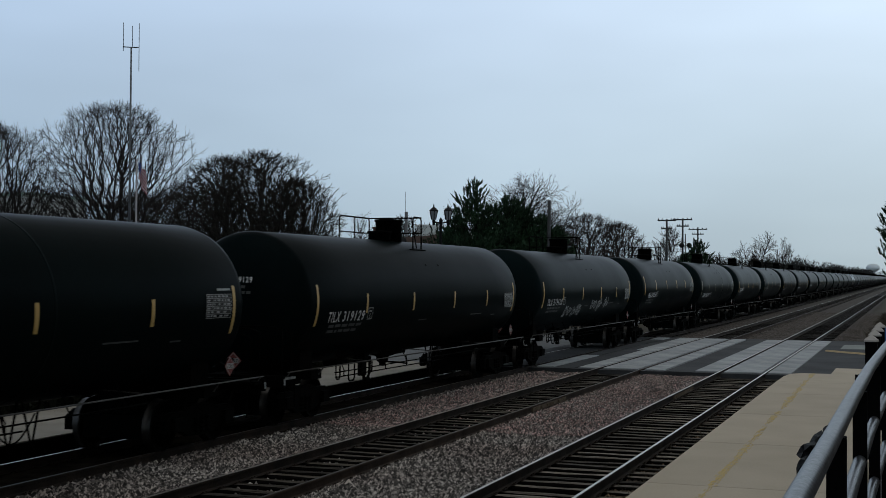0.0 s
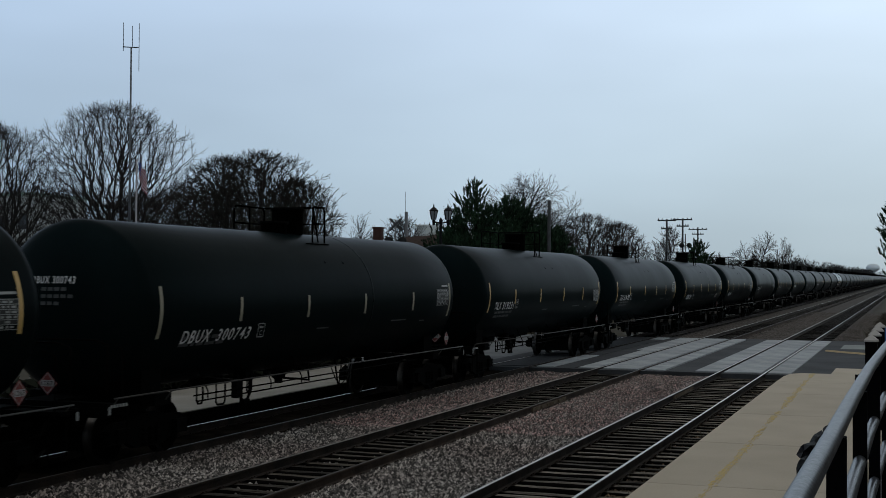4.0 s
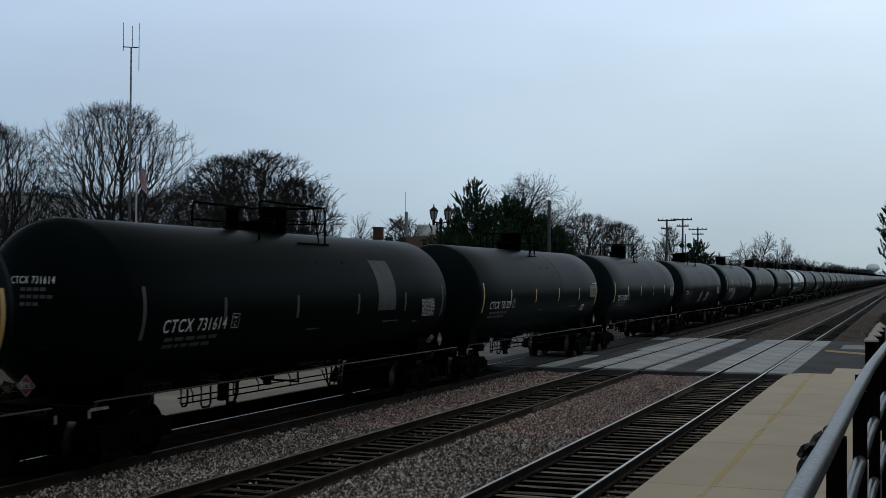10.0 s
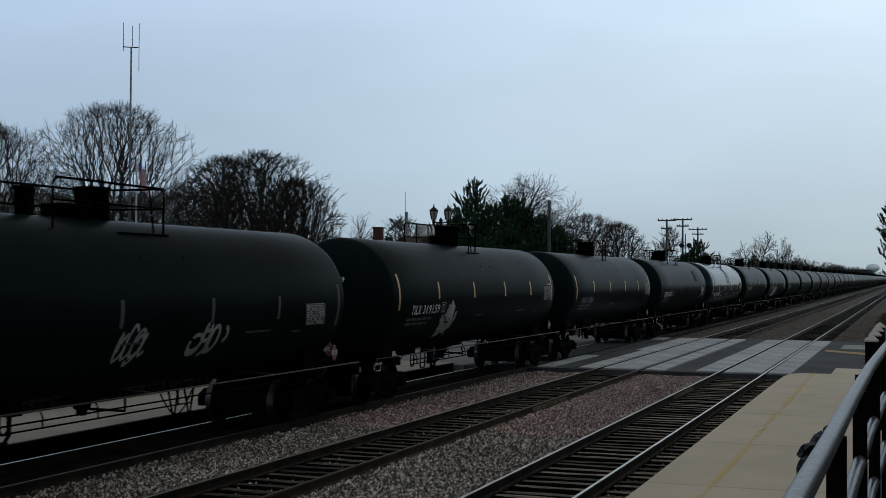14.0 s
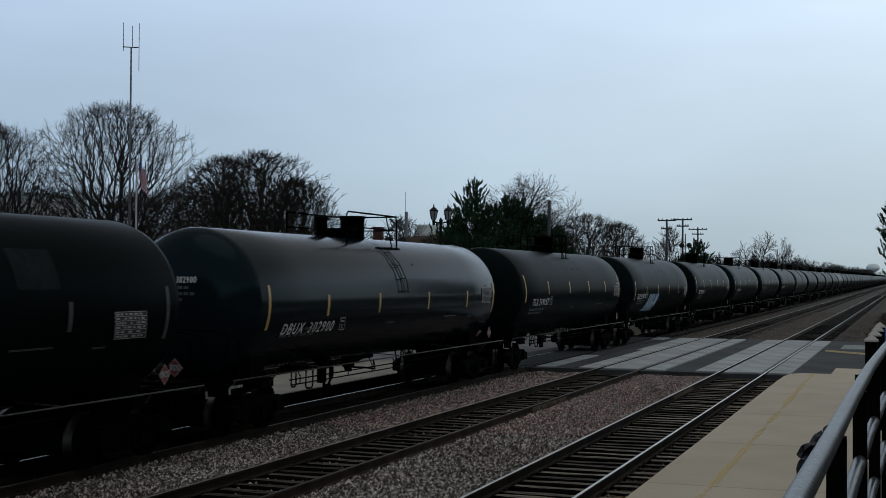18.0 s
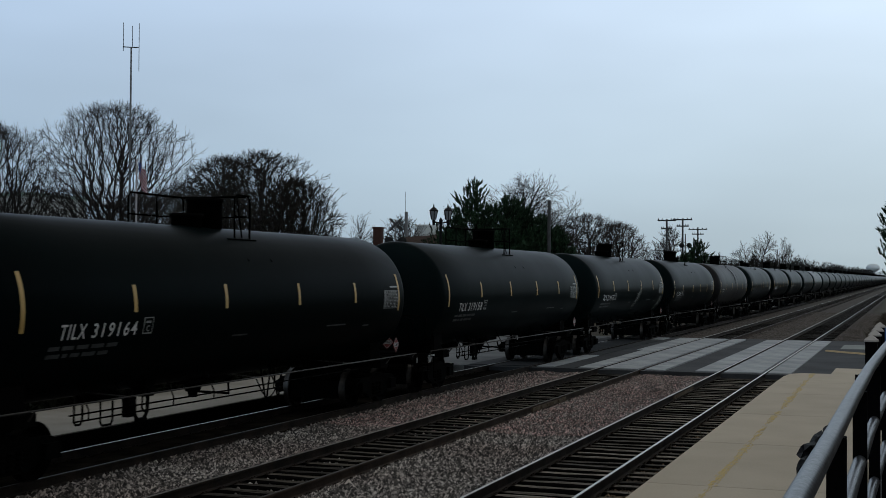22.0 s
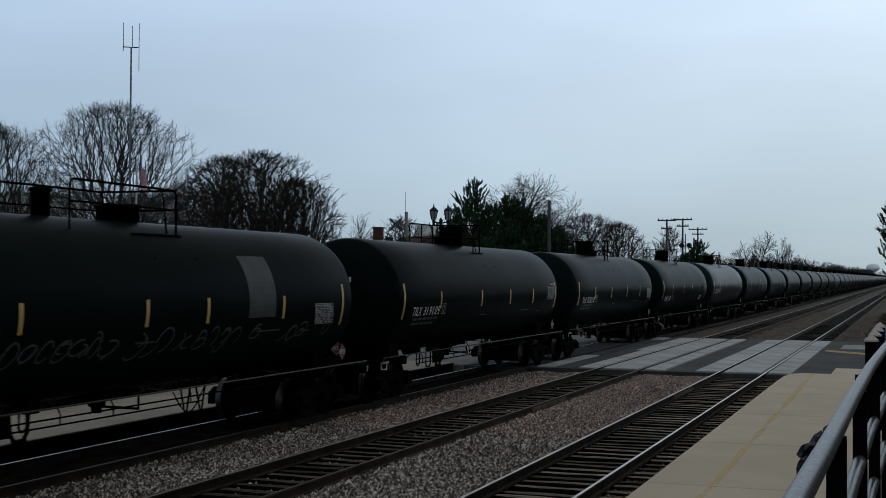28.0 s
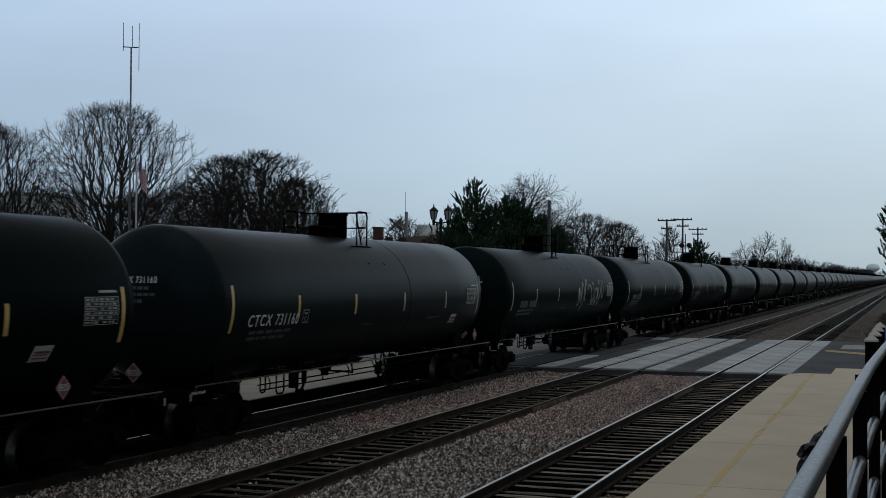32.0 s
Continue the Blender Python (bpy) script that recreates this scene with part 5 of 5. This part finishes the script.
def bare_tree(x, y, height, width, seed, label, twig="twig", min_twig=0.012, base=-0.12, form=branches, **kw):
    segs = form(seed, height, width, **kw)
    tree = empty("tree", pose(x, y, base))
    tagged(tree, label, "tree", "trees behind the train")
    low = [(a, b, max(ra, min_twig), max(rb, min_twig), lv) for a, b, ra, rb, lv in segs if lv <= 2]
    high = [(a, b, max(ra, min_twig), max(rb, min_twig * 0.8), lv) for a, b, ra, rb, lv in segs if lv > 2]
    put("trunk", np_mesh(*sticks(low, 7), "bark"), tree)
    put("crown", np_mesh(*sticks(high, 3), twig), tree)
    return tree


def pine(x, y, height, width, seed, label, tiers=20, base=-0.12, arms=13, bole=0.05):
    r = random.Random(seed)
    tree = empty("pine_tree", pose(x, y, base))
    tagged(tree, label, "pine tree", "pines by the track")
    stem = [Vector((0, 0, 0)), Vector((0.05, 0, height * 0.35)), Vector((0.03, 0.03, height * 0.7)), Vector((0, 0.03, height * 0.97))]
    limbs = [(a, b, ra, rb, 0) for a, b, ra, rb in zip(stem, stem[1:], (height * 0.02, height * 0.015, height * 0.009), (height * 0.015, height * 0.009, 0.02))]
    needles = []
    for i in range(tiers):
        k = i / (tiers - 1)
        z = height * (bole + (0.95 - bole) * k)
        reach = width / 2 * (1 - k) ** 0.80 * r.uniform(0.75, 1.1) + 0.10
        for j in range(max(4, int(arms * (1 - 0.6 * k)))):
            a = r.uniform(0, 6.283)
            ln = reach * r.uniform(0.6, 1.12)
            tip = Vector((math.cos(a) * ln, math.sin(a) * ln, z + ln * r.uniform(0.15, 0.62)))
            root = Vector((0, 0, z))
            limbs.append((root, tip, 0.035, 0.012, 0))
            for s in range(max(3, int(ln / 0.12))):
                # an upright shoot, brushed all round with needles
                k2 = 1.0 if s == 0 else r.uniform(0.3, 1.0)
                q = root.lerp(tip, k2) + Vector((r.gauss(0, 0.16), r.gauss(0, 0.16), r.gauss(0, 0.08)))
                up = Vector((math.cos(a) * 0.5 * k2 + r.gauss(0, 0.16), math.sin(a) * 0.5 * k2 + r.gauss(0, 0.16), r.uniform(0.7, 1.2))).normalized()
                size = r.uniform(0.45, 0.90) * (1.1 - 0.35 * k)
                for m in range(22):
                    b = r.uniform(0, 6.283)
                    side_way = up.cross(Vector((math.cos(b), math.sin(b), 0.2))).normalized()
                    t0 = q + up * size * r.uniform(0.0, 0.85)
                    t1 = t0 + (up * r.uniform(0.5, 1.0) + side_way * r.uniform(0.3, 0.6)) * 0.24
                    wd = side_way.cross(up) * 0.036
                    needles.append((t0 - wd, t0 + wd, t1))
    put("trunk", np_mesh(*sticks(limbs, 5), "bark"), tree)
    V = np.array([v for t in needles for v in t])
    put("needles", np_mesh(V, np.arange(len(V)).reshape(-1, 3), "needle"), tree)
    return tree


VASE = dict(count=2500, tip_len=0.46, tips=3, bias=0.70, peak=0.56, stem=0.22, low=0.35, full=2.3, shell=0.52, tip_r=0.0112)
GNARL = dict(count=2100, bias=0.42, peak=0.56, stem=0.18, low=0.40, tip_len=0.36, tips=3, shell=0.50, tip_r=0.0125, full=2.3)
BUSH = dict(count=480, bias=0.6, peak=0.62, stem=0.06, low=0.5)
bare_tree(-53.85, 78.26, 15.2, 12.9, 11, "tall bare deciduous tree with fine grey twigs", min_twig=0.010, **VASE)
bare_tree(-60.7, 73.3, 13.5, 10.4, 12, "bare deciduous tree with fine grey twigs", min_twig=0.010, **VASE)
bare_tree(-45.6, 79.6, 11.4, 8.2, 13, "dark broad bare tree with budding twigs", "twig_dark", 0.014, **GNARL)
bare_tree(-42.4, 79.2, 11.6, 9.0, 19, "dark broad bare tree with budding twigs", "twig_dark", 0.014, **GNARL)
bare_tree(-40.5, 80.4, 9.8, 6.4, 14, "dark broad bare tree with budding twigs", "twig_dark", 0.014, **GNARL)
bare_tree(-43.6, 95.8, 9.7, 4.2, 15, "small slender bare tree", min_twig=0.010, form=grown, fork=0.3, limbs=6, wobble=0.07, lift=0.08, spread=(18, 34), tip=0.013, dense=1.5, thick=0.013)
bare_tree(-36.4, 90.5, 7.2, 4.5, 16, "small bare tree behind the low house", min_twig=0.014, **BUSH)
bare_tree(-31.9, 105.8, 11.7, 11.8, 17, "wide bare tree with twisted limbs behind the pines", "twig", min_twig=0.011, form=grown, fork=0.3, limbs=9, wobble=0.20, lift=0.0, spread=(30, 60), peak=0.62, thick=0.028, tip=0.014, dense=1.15, flat=2.4, widest=62)
for i, (x, y, h, w) in enumerate(((-67.6, 86.8, 10.2, 9), (-64.4, 88.4, 10.0, 9), (-58.5, 91.1, 9.8, 9), (-55.0, 89.8, 10.2, 9), (-50.5, 88, 10.0, 8), (-61, 92, 9.8, 9), (-47, 92, 9.6, 8), (-52.6, 84, 9.2, 7), (-48.4, 83, 9.4, 7), (-56.8, 84.5, 8.8, 7))):
    bare_tree(x, y, h, w, 30 + i, "tangled bare brown shrub tree", "twig_brown", 0.012, **dict(BUSH, count=520, tips=3))
for i, (x, y, h, w) in enumerate(((-28.3, 116.7, 8.9, 7.8), (-30.8, 116.4, 7.4, 5.0), (-25.7, 118, 8.1, 6.0), (-32.8, 117, 6.6, 5), (-34.5, 118, 6.5, 5))):
    bare_tree(x, y, h, w, 40 + i, "dense bare brown tree", "twig_brown", 0.011, count=1300 if w > 5.5 else 600, bias=0.5, peak=0.58, stem=0.10, low=0.35, tips=4, tip_len=0.34, tip_r=0.011, full=2.4)
for i, (x, y, h, w) in enumerate(((-27.4, 147.5, 9.3, 6), (-25, 160, 6.4, 5), (-31.5, 218, 7.0, 7), (-27.5, 230, 6.6, 7))):
    bare_tree(x, y, h, w, 50 + i, "pale bare tree far along the track", "twig", 0.018, form=grown, fork=0.16, limbs=6, wobble=0.12, spread=(26, 50), tip=0.017, dense=1.5)
for i, (x, y, h, w) in enumerate(((-26.6, 219, 8.8, 4.0), (-23.9, 219, 11.5, 5.2), (-21.2, 220, 10.4, 4.8))):
    bare_tree(x, y, h, w, 60 + i, "bare tree with thick dark limbs far along the track", "twig_dark", 0.022, form=grown, fork=0.34, limbs=6, wobble=0.11, lift=0.02, spread=(26, 52), peak=0.68, tip=0.024, dense=1.25, thick=0.026)

for i, (x, y, h, w) in enumerate(((-24.95, 73.9, 9.1, 8.2), (-23.7, 76.4, 8.2, 7.6), (-22.5, 76.6, 7.4, 6.6), (-23.1, 76.8, 8.1, 5.2), (-21.75, 77.2, 7.0, 5.0), (-20.9, 78.0, 6.2, 4.6), (-26.4, 73.2, 6.2, 4.6), (-24.4, 73.6, 6.8, 5.6), (-23.0, 74.6, 6.6, 5.6), (-21.6, 78.4, 6.0, 4.2))):
    pine(x, y, h, w, 21 + i, "dark green pine with upright tufts")
pine(-18.3, 118.6, 6.5, 5.4, 46, "low dark green pine far along the track")
pine(-19.8, 119.5, 5.2, 3.6, 47, "low dark green pine far along the track")
pine(1.55, 72.0, 14.0, 5.8, 48, "dark green pine beside the road", bole=0.22, arms=20, tiers=26)


def far_wood():
    """The wooded skyline along the line, joined."""
    r = random.Random(77)
    rs = np.random.RandomState(5)
    limb = [(Vector((0, 0, 0)), Vector((0, 0, 0.25)), 0.020, 0.016, 0)] + [(Vector((0, 0, 0.2)), Vector((0.4 * math.cos(i * 2.4), 0.4 * math.sin(i * 2.4), 0.6 + 0.35 * (i % 3) / 2)), 0.012, 0.004, 0) for i in range(9)]
    V0, F0 = sticks(limb, 3)
    F0 = np.concatenate([F0[:, [0, 1, 2]], F0[:, [0, 2, 3]]])
    k = 620
    az, el, ra = rs.rand(k) * 6.2832, rs.rand(k), rs.rand(k) ** 0.4
    c = np.stack([0.5 * ra * np.cos(az) * np.sqrt(1 - el ** 2.5), 0.5 * ra * np.sin(az) * np.sqrt(1 - el ** 2.5), 0.22 + 0.76 * el * (0.6 + 0.4 * ra)], 1)
    way = c - np.array([0, 0, 0.1]) + 0.25 * rs.randn(k, 3) * 0.5
    way /= np.linalg.norm(way, axis=1)[:, None]
    flat = np.cross(way, rs.randn(k, 3))
    flat /= np.linalg.norm(flat, axis=1)[:, None]
    T = np.stack([c - flat * 0.009, c + flat * 0.009, c + way * 0.065], 1).reshape(-1, 3)
    F0 = np.concatenate([F0, np.arange(3 * k).reshape(-1, 3) + len(V0)])
    V0 = np.concatenate([V0, T])
    Vs, Fs, off = [], [], 0
    spots = []
    for i in range(340):
        y = r.uniform(260, 900)
        x = -20.5 - r.random() ** 1.5 * 40 - y * 0.004
        spots.append((x, y, r.uniform(5.6, 8.2) + y * 0.001))
    for i in range(60):
        y = r.uniform(120, 330)
        spots.append((-36 - r.random() * 40, y, r.uniform(5.5, 7.5)))
    for i in range(70):
        y = r.uniform(700, 1500)
        spots.append((r.uniform(-60, 60) * y / 700, y, r.uniform(7, 10)))
    for i in range(50):
        spots.append((r.uniform(-130, -60), r.uniform(60, 260), r.uniform(6, 8.5)))
    for x, y, h in spots:
        a = r.uniform(0, 6.28)
        c, s = math.cos(a), math.sin(a)
        w = h * r.uniform(0.8, 1.2)
        V = V0 * (w, w, h)
        V = np.stack([V[:, 0] * c - V[:, 1] * s + x, V[:, 0] * s + V[:, 1] * c + y, V[:, 2] - 0.15], 1)
        Vs.append(V)
        Fs.append(F0 + off)
        off += len(V)
    ob = put("far_woods", np_mesh(np.concatenate(Vs), np.concatenate(Fs), "far_wood"))
    tagged(ob, "far grey-brown belt of bare woods along the line", "woods", kind="stuff")


far_wood()


def brush():
    """Dry weeds and low brush on the verge beyond the road."""
    r = random.Random(31)
    segs = []
    for i in range(2600):
        y = r.uniform(68.6, 125)
        x = r.uniform(-2.2, 1.5) if y > 74 else r.uniform(-1.9, -0.6)
        h = r.uniform(0.06, 0.34)
        a = Vector((x, y, -0.13))
        for k in range(3):
            segs.append((a, a + Vector((r.gauss(0, 0.16), r.gauss(0, 0.16), h * r.uniform(0.6, 1.0))), 0.018, 0.008, 0))
    tagged(put("dry_brush", np_mesh(*sticks(segs, 3), "brush")), "dry brown weeds and brush on the track's verge", "brush", kind="stuff")
    segs = []
    for i in range(260):
        y = r.uniform(12, 40)
        x = r.choice((r.uniform(-3.95, -3.66), r.uniform(-4.5, -3.7)))
        a = Vector((x, y, -0.25))
        for k in range(2):
            segs.append((a, a + Vector((r.gauss(0, 0.05), r.gauss(0, 0.05), r.uniform(0.06, 0.2))), 0.008, 0.003, 0))
    tagged(put("dry_weeds", np_mesh(*sticks(segs, 3), "brush")), "dry brown weeds along the platform's foot", "weeds", kind="stuff")


brush()


def low_hedge():
    """A dark clipped hedge along the back of the far platform."""
    r = random.Random(12)
    V = []
    for i in range(15000):
        c = Vector((-19.15 + r.uniform(-0.28, 0.28), r.uniform(-12, 43), r.uniform(-0.1, 0.62)))
        for _ in range(3):
            V.append(c + Vector((r.gauss(0, 0.11), r.gauss(0, 0.11), r.gauss(0, 0.09))))
    V = np.array(V)
    tagged(put("low_hedge", np_mesh(V, np.arange(len(V)).reshape(-1, 3), "hedge_dark")), "low dark hedge along the far platform's back", "hedge", kind="stuff")


low_hedge()


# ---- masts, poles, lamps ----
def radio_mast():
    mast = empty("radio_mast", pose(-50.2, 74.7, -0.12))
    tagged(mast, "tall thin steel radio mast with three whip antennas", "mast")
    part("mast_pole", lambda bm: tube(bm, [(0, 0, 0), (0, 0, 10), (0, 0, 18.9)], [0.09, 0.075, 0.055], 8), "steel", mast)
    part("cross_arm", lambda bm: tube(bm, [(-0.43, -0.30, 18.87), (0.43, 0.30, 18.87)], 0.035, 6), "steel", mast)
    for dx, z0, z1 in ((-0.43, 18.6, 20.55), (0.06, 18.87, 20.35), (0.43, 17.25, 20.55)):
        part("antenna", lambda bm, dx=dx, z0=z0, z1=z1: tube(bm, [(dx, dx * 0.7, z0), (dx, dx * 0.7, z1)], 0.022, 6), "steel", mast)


def flag_pole():
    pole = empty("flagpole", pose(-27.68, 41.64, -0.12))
    tagged(pole, "white flagpole with a limp striped flag", "flagpole")
    part("pole", lambda bm: tube(bm, [(0, 0, 0), (0, 0, 7.62)], [0.05, 0.03], 8), "white_pole", pole)
    part("finial", lambda bm: lathe(bm, [(0, 7.61), (0.05, 7.66), (0, 7.72)], n=8), "white_pole", pole)

    def build(bm):
        cols, rows = 9, 13
        g = {}
        for i in range(cols + 1):
            for j in range(rows + 1):
                k = i / cols
                u = 0.05 + 0.30 * k + 0.05 * math.sin(k * 9)
                g[i, j] = bm.verts.new((u * 0.85, u * 0.55 + 0.05 * math.sin(k * 12 + j * 0.2), 7.57 - 0.048 * j - 0.45 * k ** 1.3 - 0.02 * j * k))
        for i in range(cols):
            for j in range(rows):
                f = bm.faces.new((g[i, j], g[i + 1, j], g[i + 1, j + 1], g[i, j + 1]))
                f.material_index = 2 if i < 4 and j < 7 else j % 2
    flag = part("flag", build, ("flag_red", "flag_white", "flag_blue"), pole, "red and white striped flag with a blue corner")
    return flag


def twin_lamp():
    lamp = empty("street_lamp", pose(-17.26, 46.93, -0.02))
    tagged(lamp, "black cast-iron street lamp with two lanterns", "street lamp")
    part("post", lambda bm: (lathe(bm, [(0.16, 0), (0.16, 0.5), (0.09, 0.7), (0.065, 1.0), (0.055, 5.3), (0.09, 5.36), (0.0, 5.5)], n=12)), "lamp_black", lamp)
    part("cross_arm", lambda bm: (tube(bm, [(-0.26, -0.10, 5.32), (0, 0, 5.26), (0.26, 0.10, 5.32)], 0.035, 6), tube(bm, [(-0.2, -0.08, 5.2), (0.2, 0.08, 5.2)], 0.018, 6)), "lamp_black", lamp)
    for s in (-1, 1):
        head = empty("lantern", pose(s * 0.26, s * 0.10, 5.32))
        head.parent = lamp
        part("lantern_frame", lambda bm: (lathe(bm, [(0.05, -0.14), (0.06, 0.06), (0.10, 0.08), (0, 0.09)], n=10), lathe(bm, [(0.17, 0.42), (0.19, 0.44), (0.10, 0.53), (0.03, 0.58), (0.025, 0.66), (0, 0.72)], n=8, smooth=False), [tube(bm, [(0.09 * math.cos(a), 0.09 * math.sin(a), 0.08), (0.165 * math.cos(a), 0.165 * math.sin(a), 0.43)], 0.016, 4) for a in [i * math.pi / 3 for i in range(6)]]), "lamp_black", head)
        part("lantern_glass", lambda bm: lathe(bm, [(0, 0.09), (0.08, 0.09), (0.155, 0.42), (0, 0.42)], n=6, smooth=False), "lamp_glass", head)


def utility_pole(x, y, h, arms, label, wide=1.1, extras=""):
    """arms: their heights; every second one is short."""
    pole = empty("utility_pole", pose(x, y, -0.12))
    tagged(pole, label, "utility pole", "utility poles along the line")
    part("pole", lambda bm: tube(bm, [(0, 0, 0), (0, 0, h)], [0.14, 0.10], 8), "pole_wood", pole)
    full = wide
    for i, z in enumerate(arms):
        wide = full * (0.62 if i % 2 else 1.0)
        part("cross_arm", lambda bm, z=z, wide=wide: box(bm, -wide, wide, -0.06, 0.06, z - 0.07, z + 0.07), "pole_wood", pole)
        for k in (-0.9, -0.5, 0.5, 0.9):
            part("insulator", lambda bm, z=z, k=k, wide=wide: lathe(bm, [(0.05, z + 0.07), (0.06, z + 0.16), (0.03, z + 0.22), (0, z + 0.23)], (k * wide, 0, 0), n=6), "steel", pole)
    if "can" in extras:
        part("transformer", lambda bm: lathe(bm, [(0, -0.5), (0.28, -0.5), (0.28, 0.5), (0, 0.55)], (-0.45, 0, h - 2.6), n=12), "steel", pole)


def crossing_signal(x, y, h, label, buck=True):
    sig = empty("crossing_signal", pose(x, y, -0.1))
    tagged(sig, label, "crossing signal", "crossing signals")
    part("mast", lambda bm: tube(bm, [(0, 0, 0), (0, 0, h)], 0.06, 8), "steel", sig)
    if buck:
        for s in (-1, 1):
            part("crossbuck_blade", lambda bm, s=s: box(bm, -0.5, 0.5, -0.015, 0.015, -0.07, 0.07), "pole_wood", sig, m=pose(0, 0.05 * s, h - 0.3, 0, 45 * s, 30))
    for s in (-1, 1):
        part("signal_lamp", lambda bm, s=s: (lathe(bm, [(0, 0), (0.3, 0), (0.3, 0.03), (0, 0.04)], (s * 0.42, 0, h - 1.3), "y", 14), tube(bm, [(s * 0.42, 0, h - 1.3), (0, 0, h - 1.3)], 0.03, 5)), "lamp_black", sig)


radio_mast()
FLAG = flag_pole()
twin_lamp()
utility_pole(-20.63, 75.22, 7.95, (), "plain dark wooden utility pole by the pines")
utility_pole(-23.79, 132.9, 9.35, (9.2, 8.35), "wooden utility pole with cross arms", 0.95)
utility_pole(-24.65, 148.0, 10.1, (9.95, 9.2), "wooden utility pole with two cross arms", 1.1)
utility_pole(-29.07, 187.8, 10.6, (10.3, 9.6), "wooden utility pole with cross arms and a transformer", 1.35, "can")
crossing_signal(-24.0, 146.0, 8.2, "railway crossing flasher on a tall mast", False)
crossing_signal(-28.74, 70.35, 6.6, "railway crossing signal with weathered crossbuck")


def chimney_mast():
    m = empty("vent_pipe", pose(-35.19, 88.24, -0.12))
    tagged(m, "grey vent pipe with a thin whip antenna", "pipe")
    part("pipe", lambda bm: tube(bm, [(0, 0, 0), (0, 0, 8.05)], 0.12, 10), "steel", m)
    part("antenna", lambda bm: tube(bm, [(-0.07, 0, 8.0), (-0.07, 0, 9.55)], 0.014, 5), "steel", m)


chimney_mast()


def low_house():
    house = empty("house", pose(-32.0, 84.2, -0.12))
    tagged(house, "low brown-roofed brick house with a red chimney", "house")
    part("wall", lambda bm: box(bm, -3.4, 3.0, -4.0, 4.0, 0, 3.9), "brick", house)

    def roof(bm):
        v = [bm.verts.new(p) for p in ((-3.8, -4.4, 3.8), (3.4, -4.4, 3.8), (3.4, 4.4, 3.8), (-3.8, 4.4, 3.8), (-1.6, 0.0, 6.05), (2.0, 0.0, 6.25))]
        for f in ((0, 1, 5, 4), (1, 2, 5), (2, 3, 4, 5), (3, 0, 4), (3, 2, 1, 0)):
            bm.faces.new([v[i] for i in f])
    part("roof", roof, "roof", house)
    part("chimney", lambda bm: (box(bm, -1.47, -0.93, -6.2, -5.7, 0, 6.4), box(bm, -1.52, -0.88, -6.25, -5.65, 6.4, 6.52)), "brick", house)
    part("annex", lambda bm: box(bm, -2.4, 0.4, -5.68, -4.02, 0, 3.3), "brick", house)
    for x in (-2.8, -0.6, 1.4):
        w = part("window", lambda bm, x=x: box(bm, x, x + 1.0, -4.06, -3.98, 1.0, 2.3), "pale_wall", house)
        part("pane", lambda bm, x=x: box(bm, x + 0.08, x + 0.92, -4.09, -4.06, 1.08, 2.22), "glass_dark", w)


low_house()


def block(name, x, y, w, d, h, wall, label, rows, cols, roof="roof"):
    b = empty(name, pose(x, y, -0.12))
    tagged(b, label, "building")
    part("wall", lambda bm: box(bm, -w / 2, w / 2, -d / 2, d / 2, 0, h), wall, b)
    part("roof", lambda bm: box(bm, -w / 2 - 0.2, w / 2 + 0.2, -d / 2 - 0.2, d / 2 + 0.2, h, h + 0.3), roof, b)
    for i in range(rows):
        for j in range(cols):
            x0 = -w / 2 + (j + 0.25) * w / cols
            z0 = 1 + i * (h - 1) / rows
            win = part("window", lambda bm, x0=x0, z0=z0: box(bm, x0, x0 + w / cols * 0.5, -d / 2 - 0.06, -d / 2 + 0.02, z0, z0 + 1.4), "pale_wall", b)
            part("pane", lambda bm, x0=x0, z0=z0: box(bm, x0 + 0.06, x0 + w / cols * 0.5 - 0.06, -d / 2 - 0.09, -d / 2 - 0.06, z0 + 0.06, z0 + 1.34), "glass_dark", win)
    return b


block("building", -81.5, 103.0, 9.0, 8.0, 10.6, "pale_wall", "pale building with a green roof behind bare trees", 3, 4, "green_roof")
block("building", -78.2, 206.0, 1.8, 6.0, 11.7, "pale_wall", "far pale grey building behind the house", 3, 1, "pale_wall")
block("building", -73.0, 208.0, 6.5, 6.0, 10.6, "pale_wall", "far pale grey building behind the house", 3, 3, "pale_wall")


def water_tower():
    tower = empty("water_tower", pose(-30.85, 1199.6, -0.12))
    tagged(tower, "pale round water tower far down the line", "water tower")
    part("tank", lambda bm: lathe(bm, [(0, 8.6), (3.4, 9.3), (5.6, 11.2), (6.1, 12.8), (5.0, 14.8), (2.8, 16.0), (0, 16.4)], n=24), "tower", tower)
    part("column", lambda bm: lathe(bm, [(3.5, 0), (2.0, 3), (2.0, 9)], n=16), "tower", tower)


water_tower()

# added unseen wall behind the camera: closes the place, darkens the tanks' low reflections
tagged(part("wall_station", lambda bm: box(bm, 5.6, 6.0, -60, 40, -0.12, 9.0), "roof"), "plain dark unseen wall added to block sky from the tank sides", kind="structure")

motions()
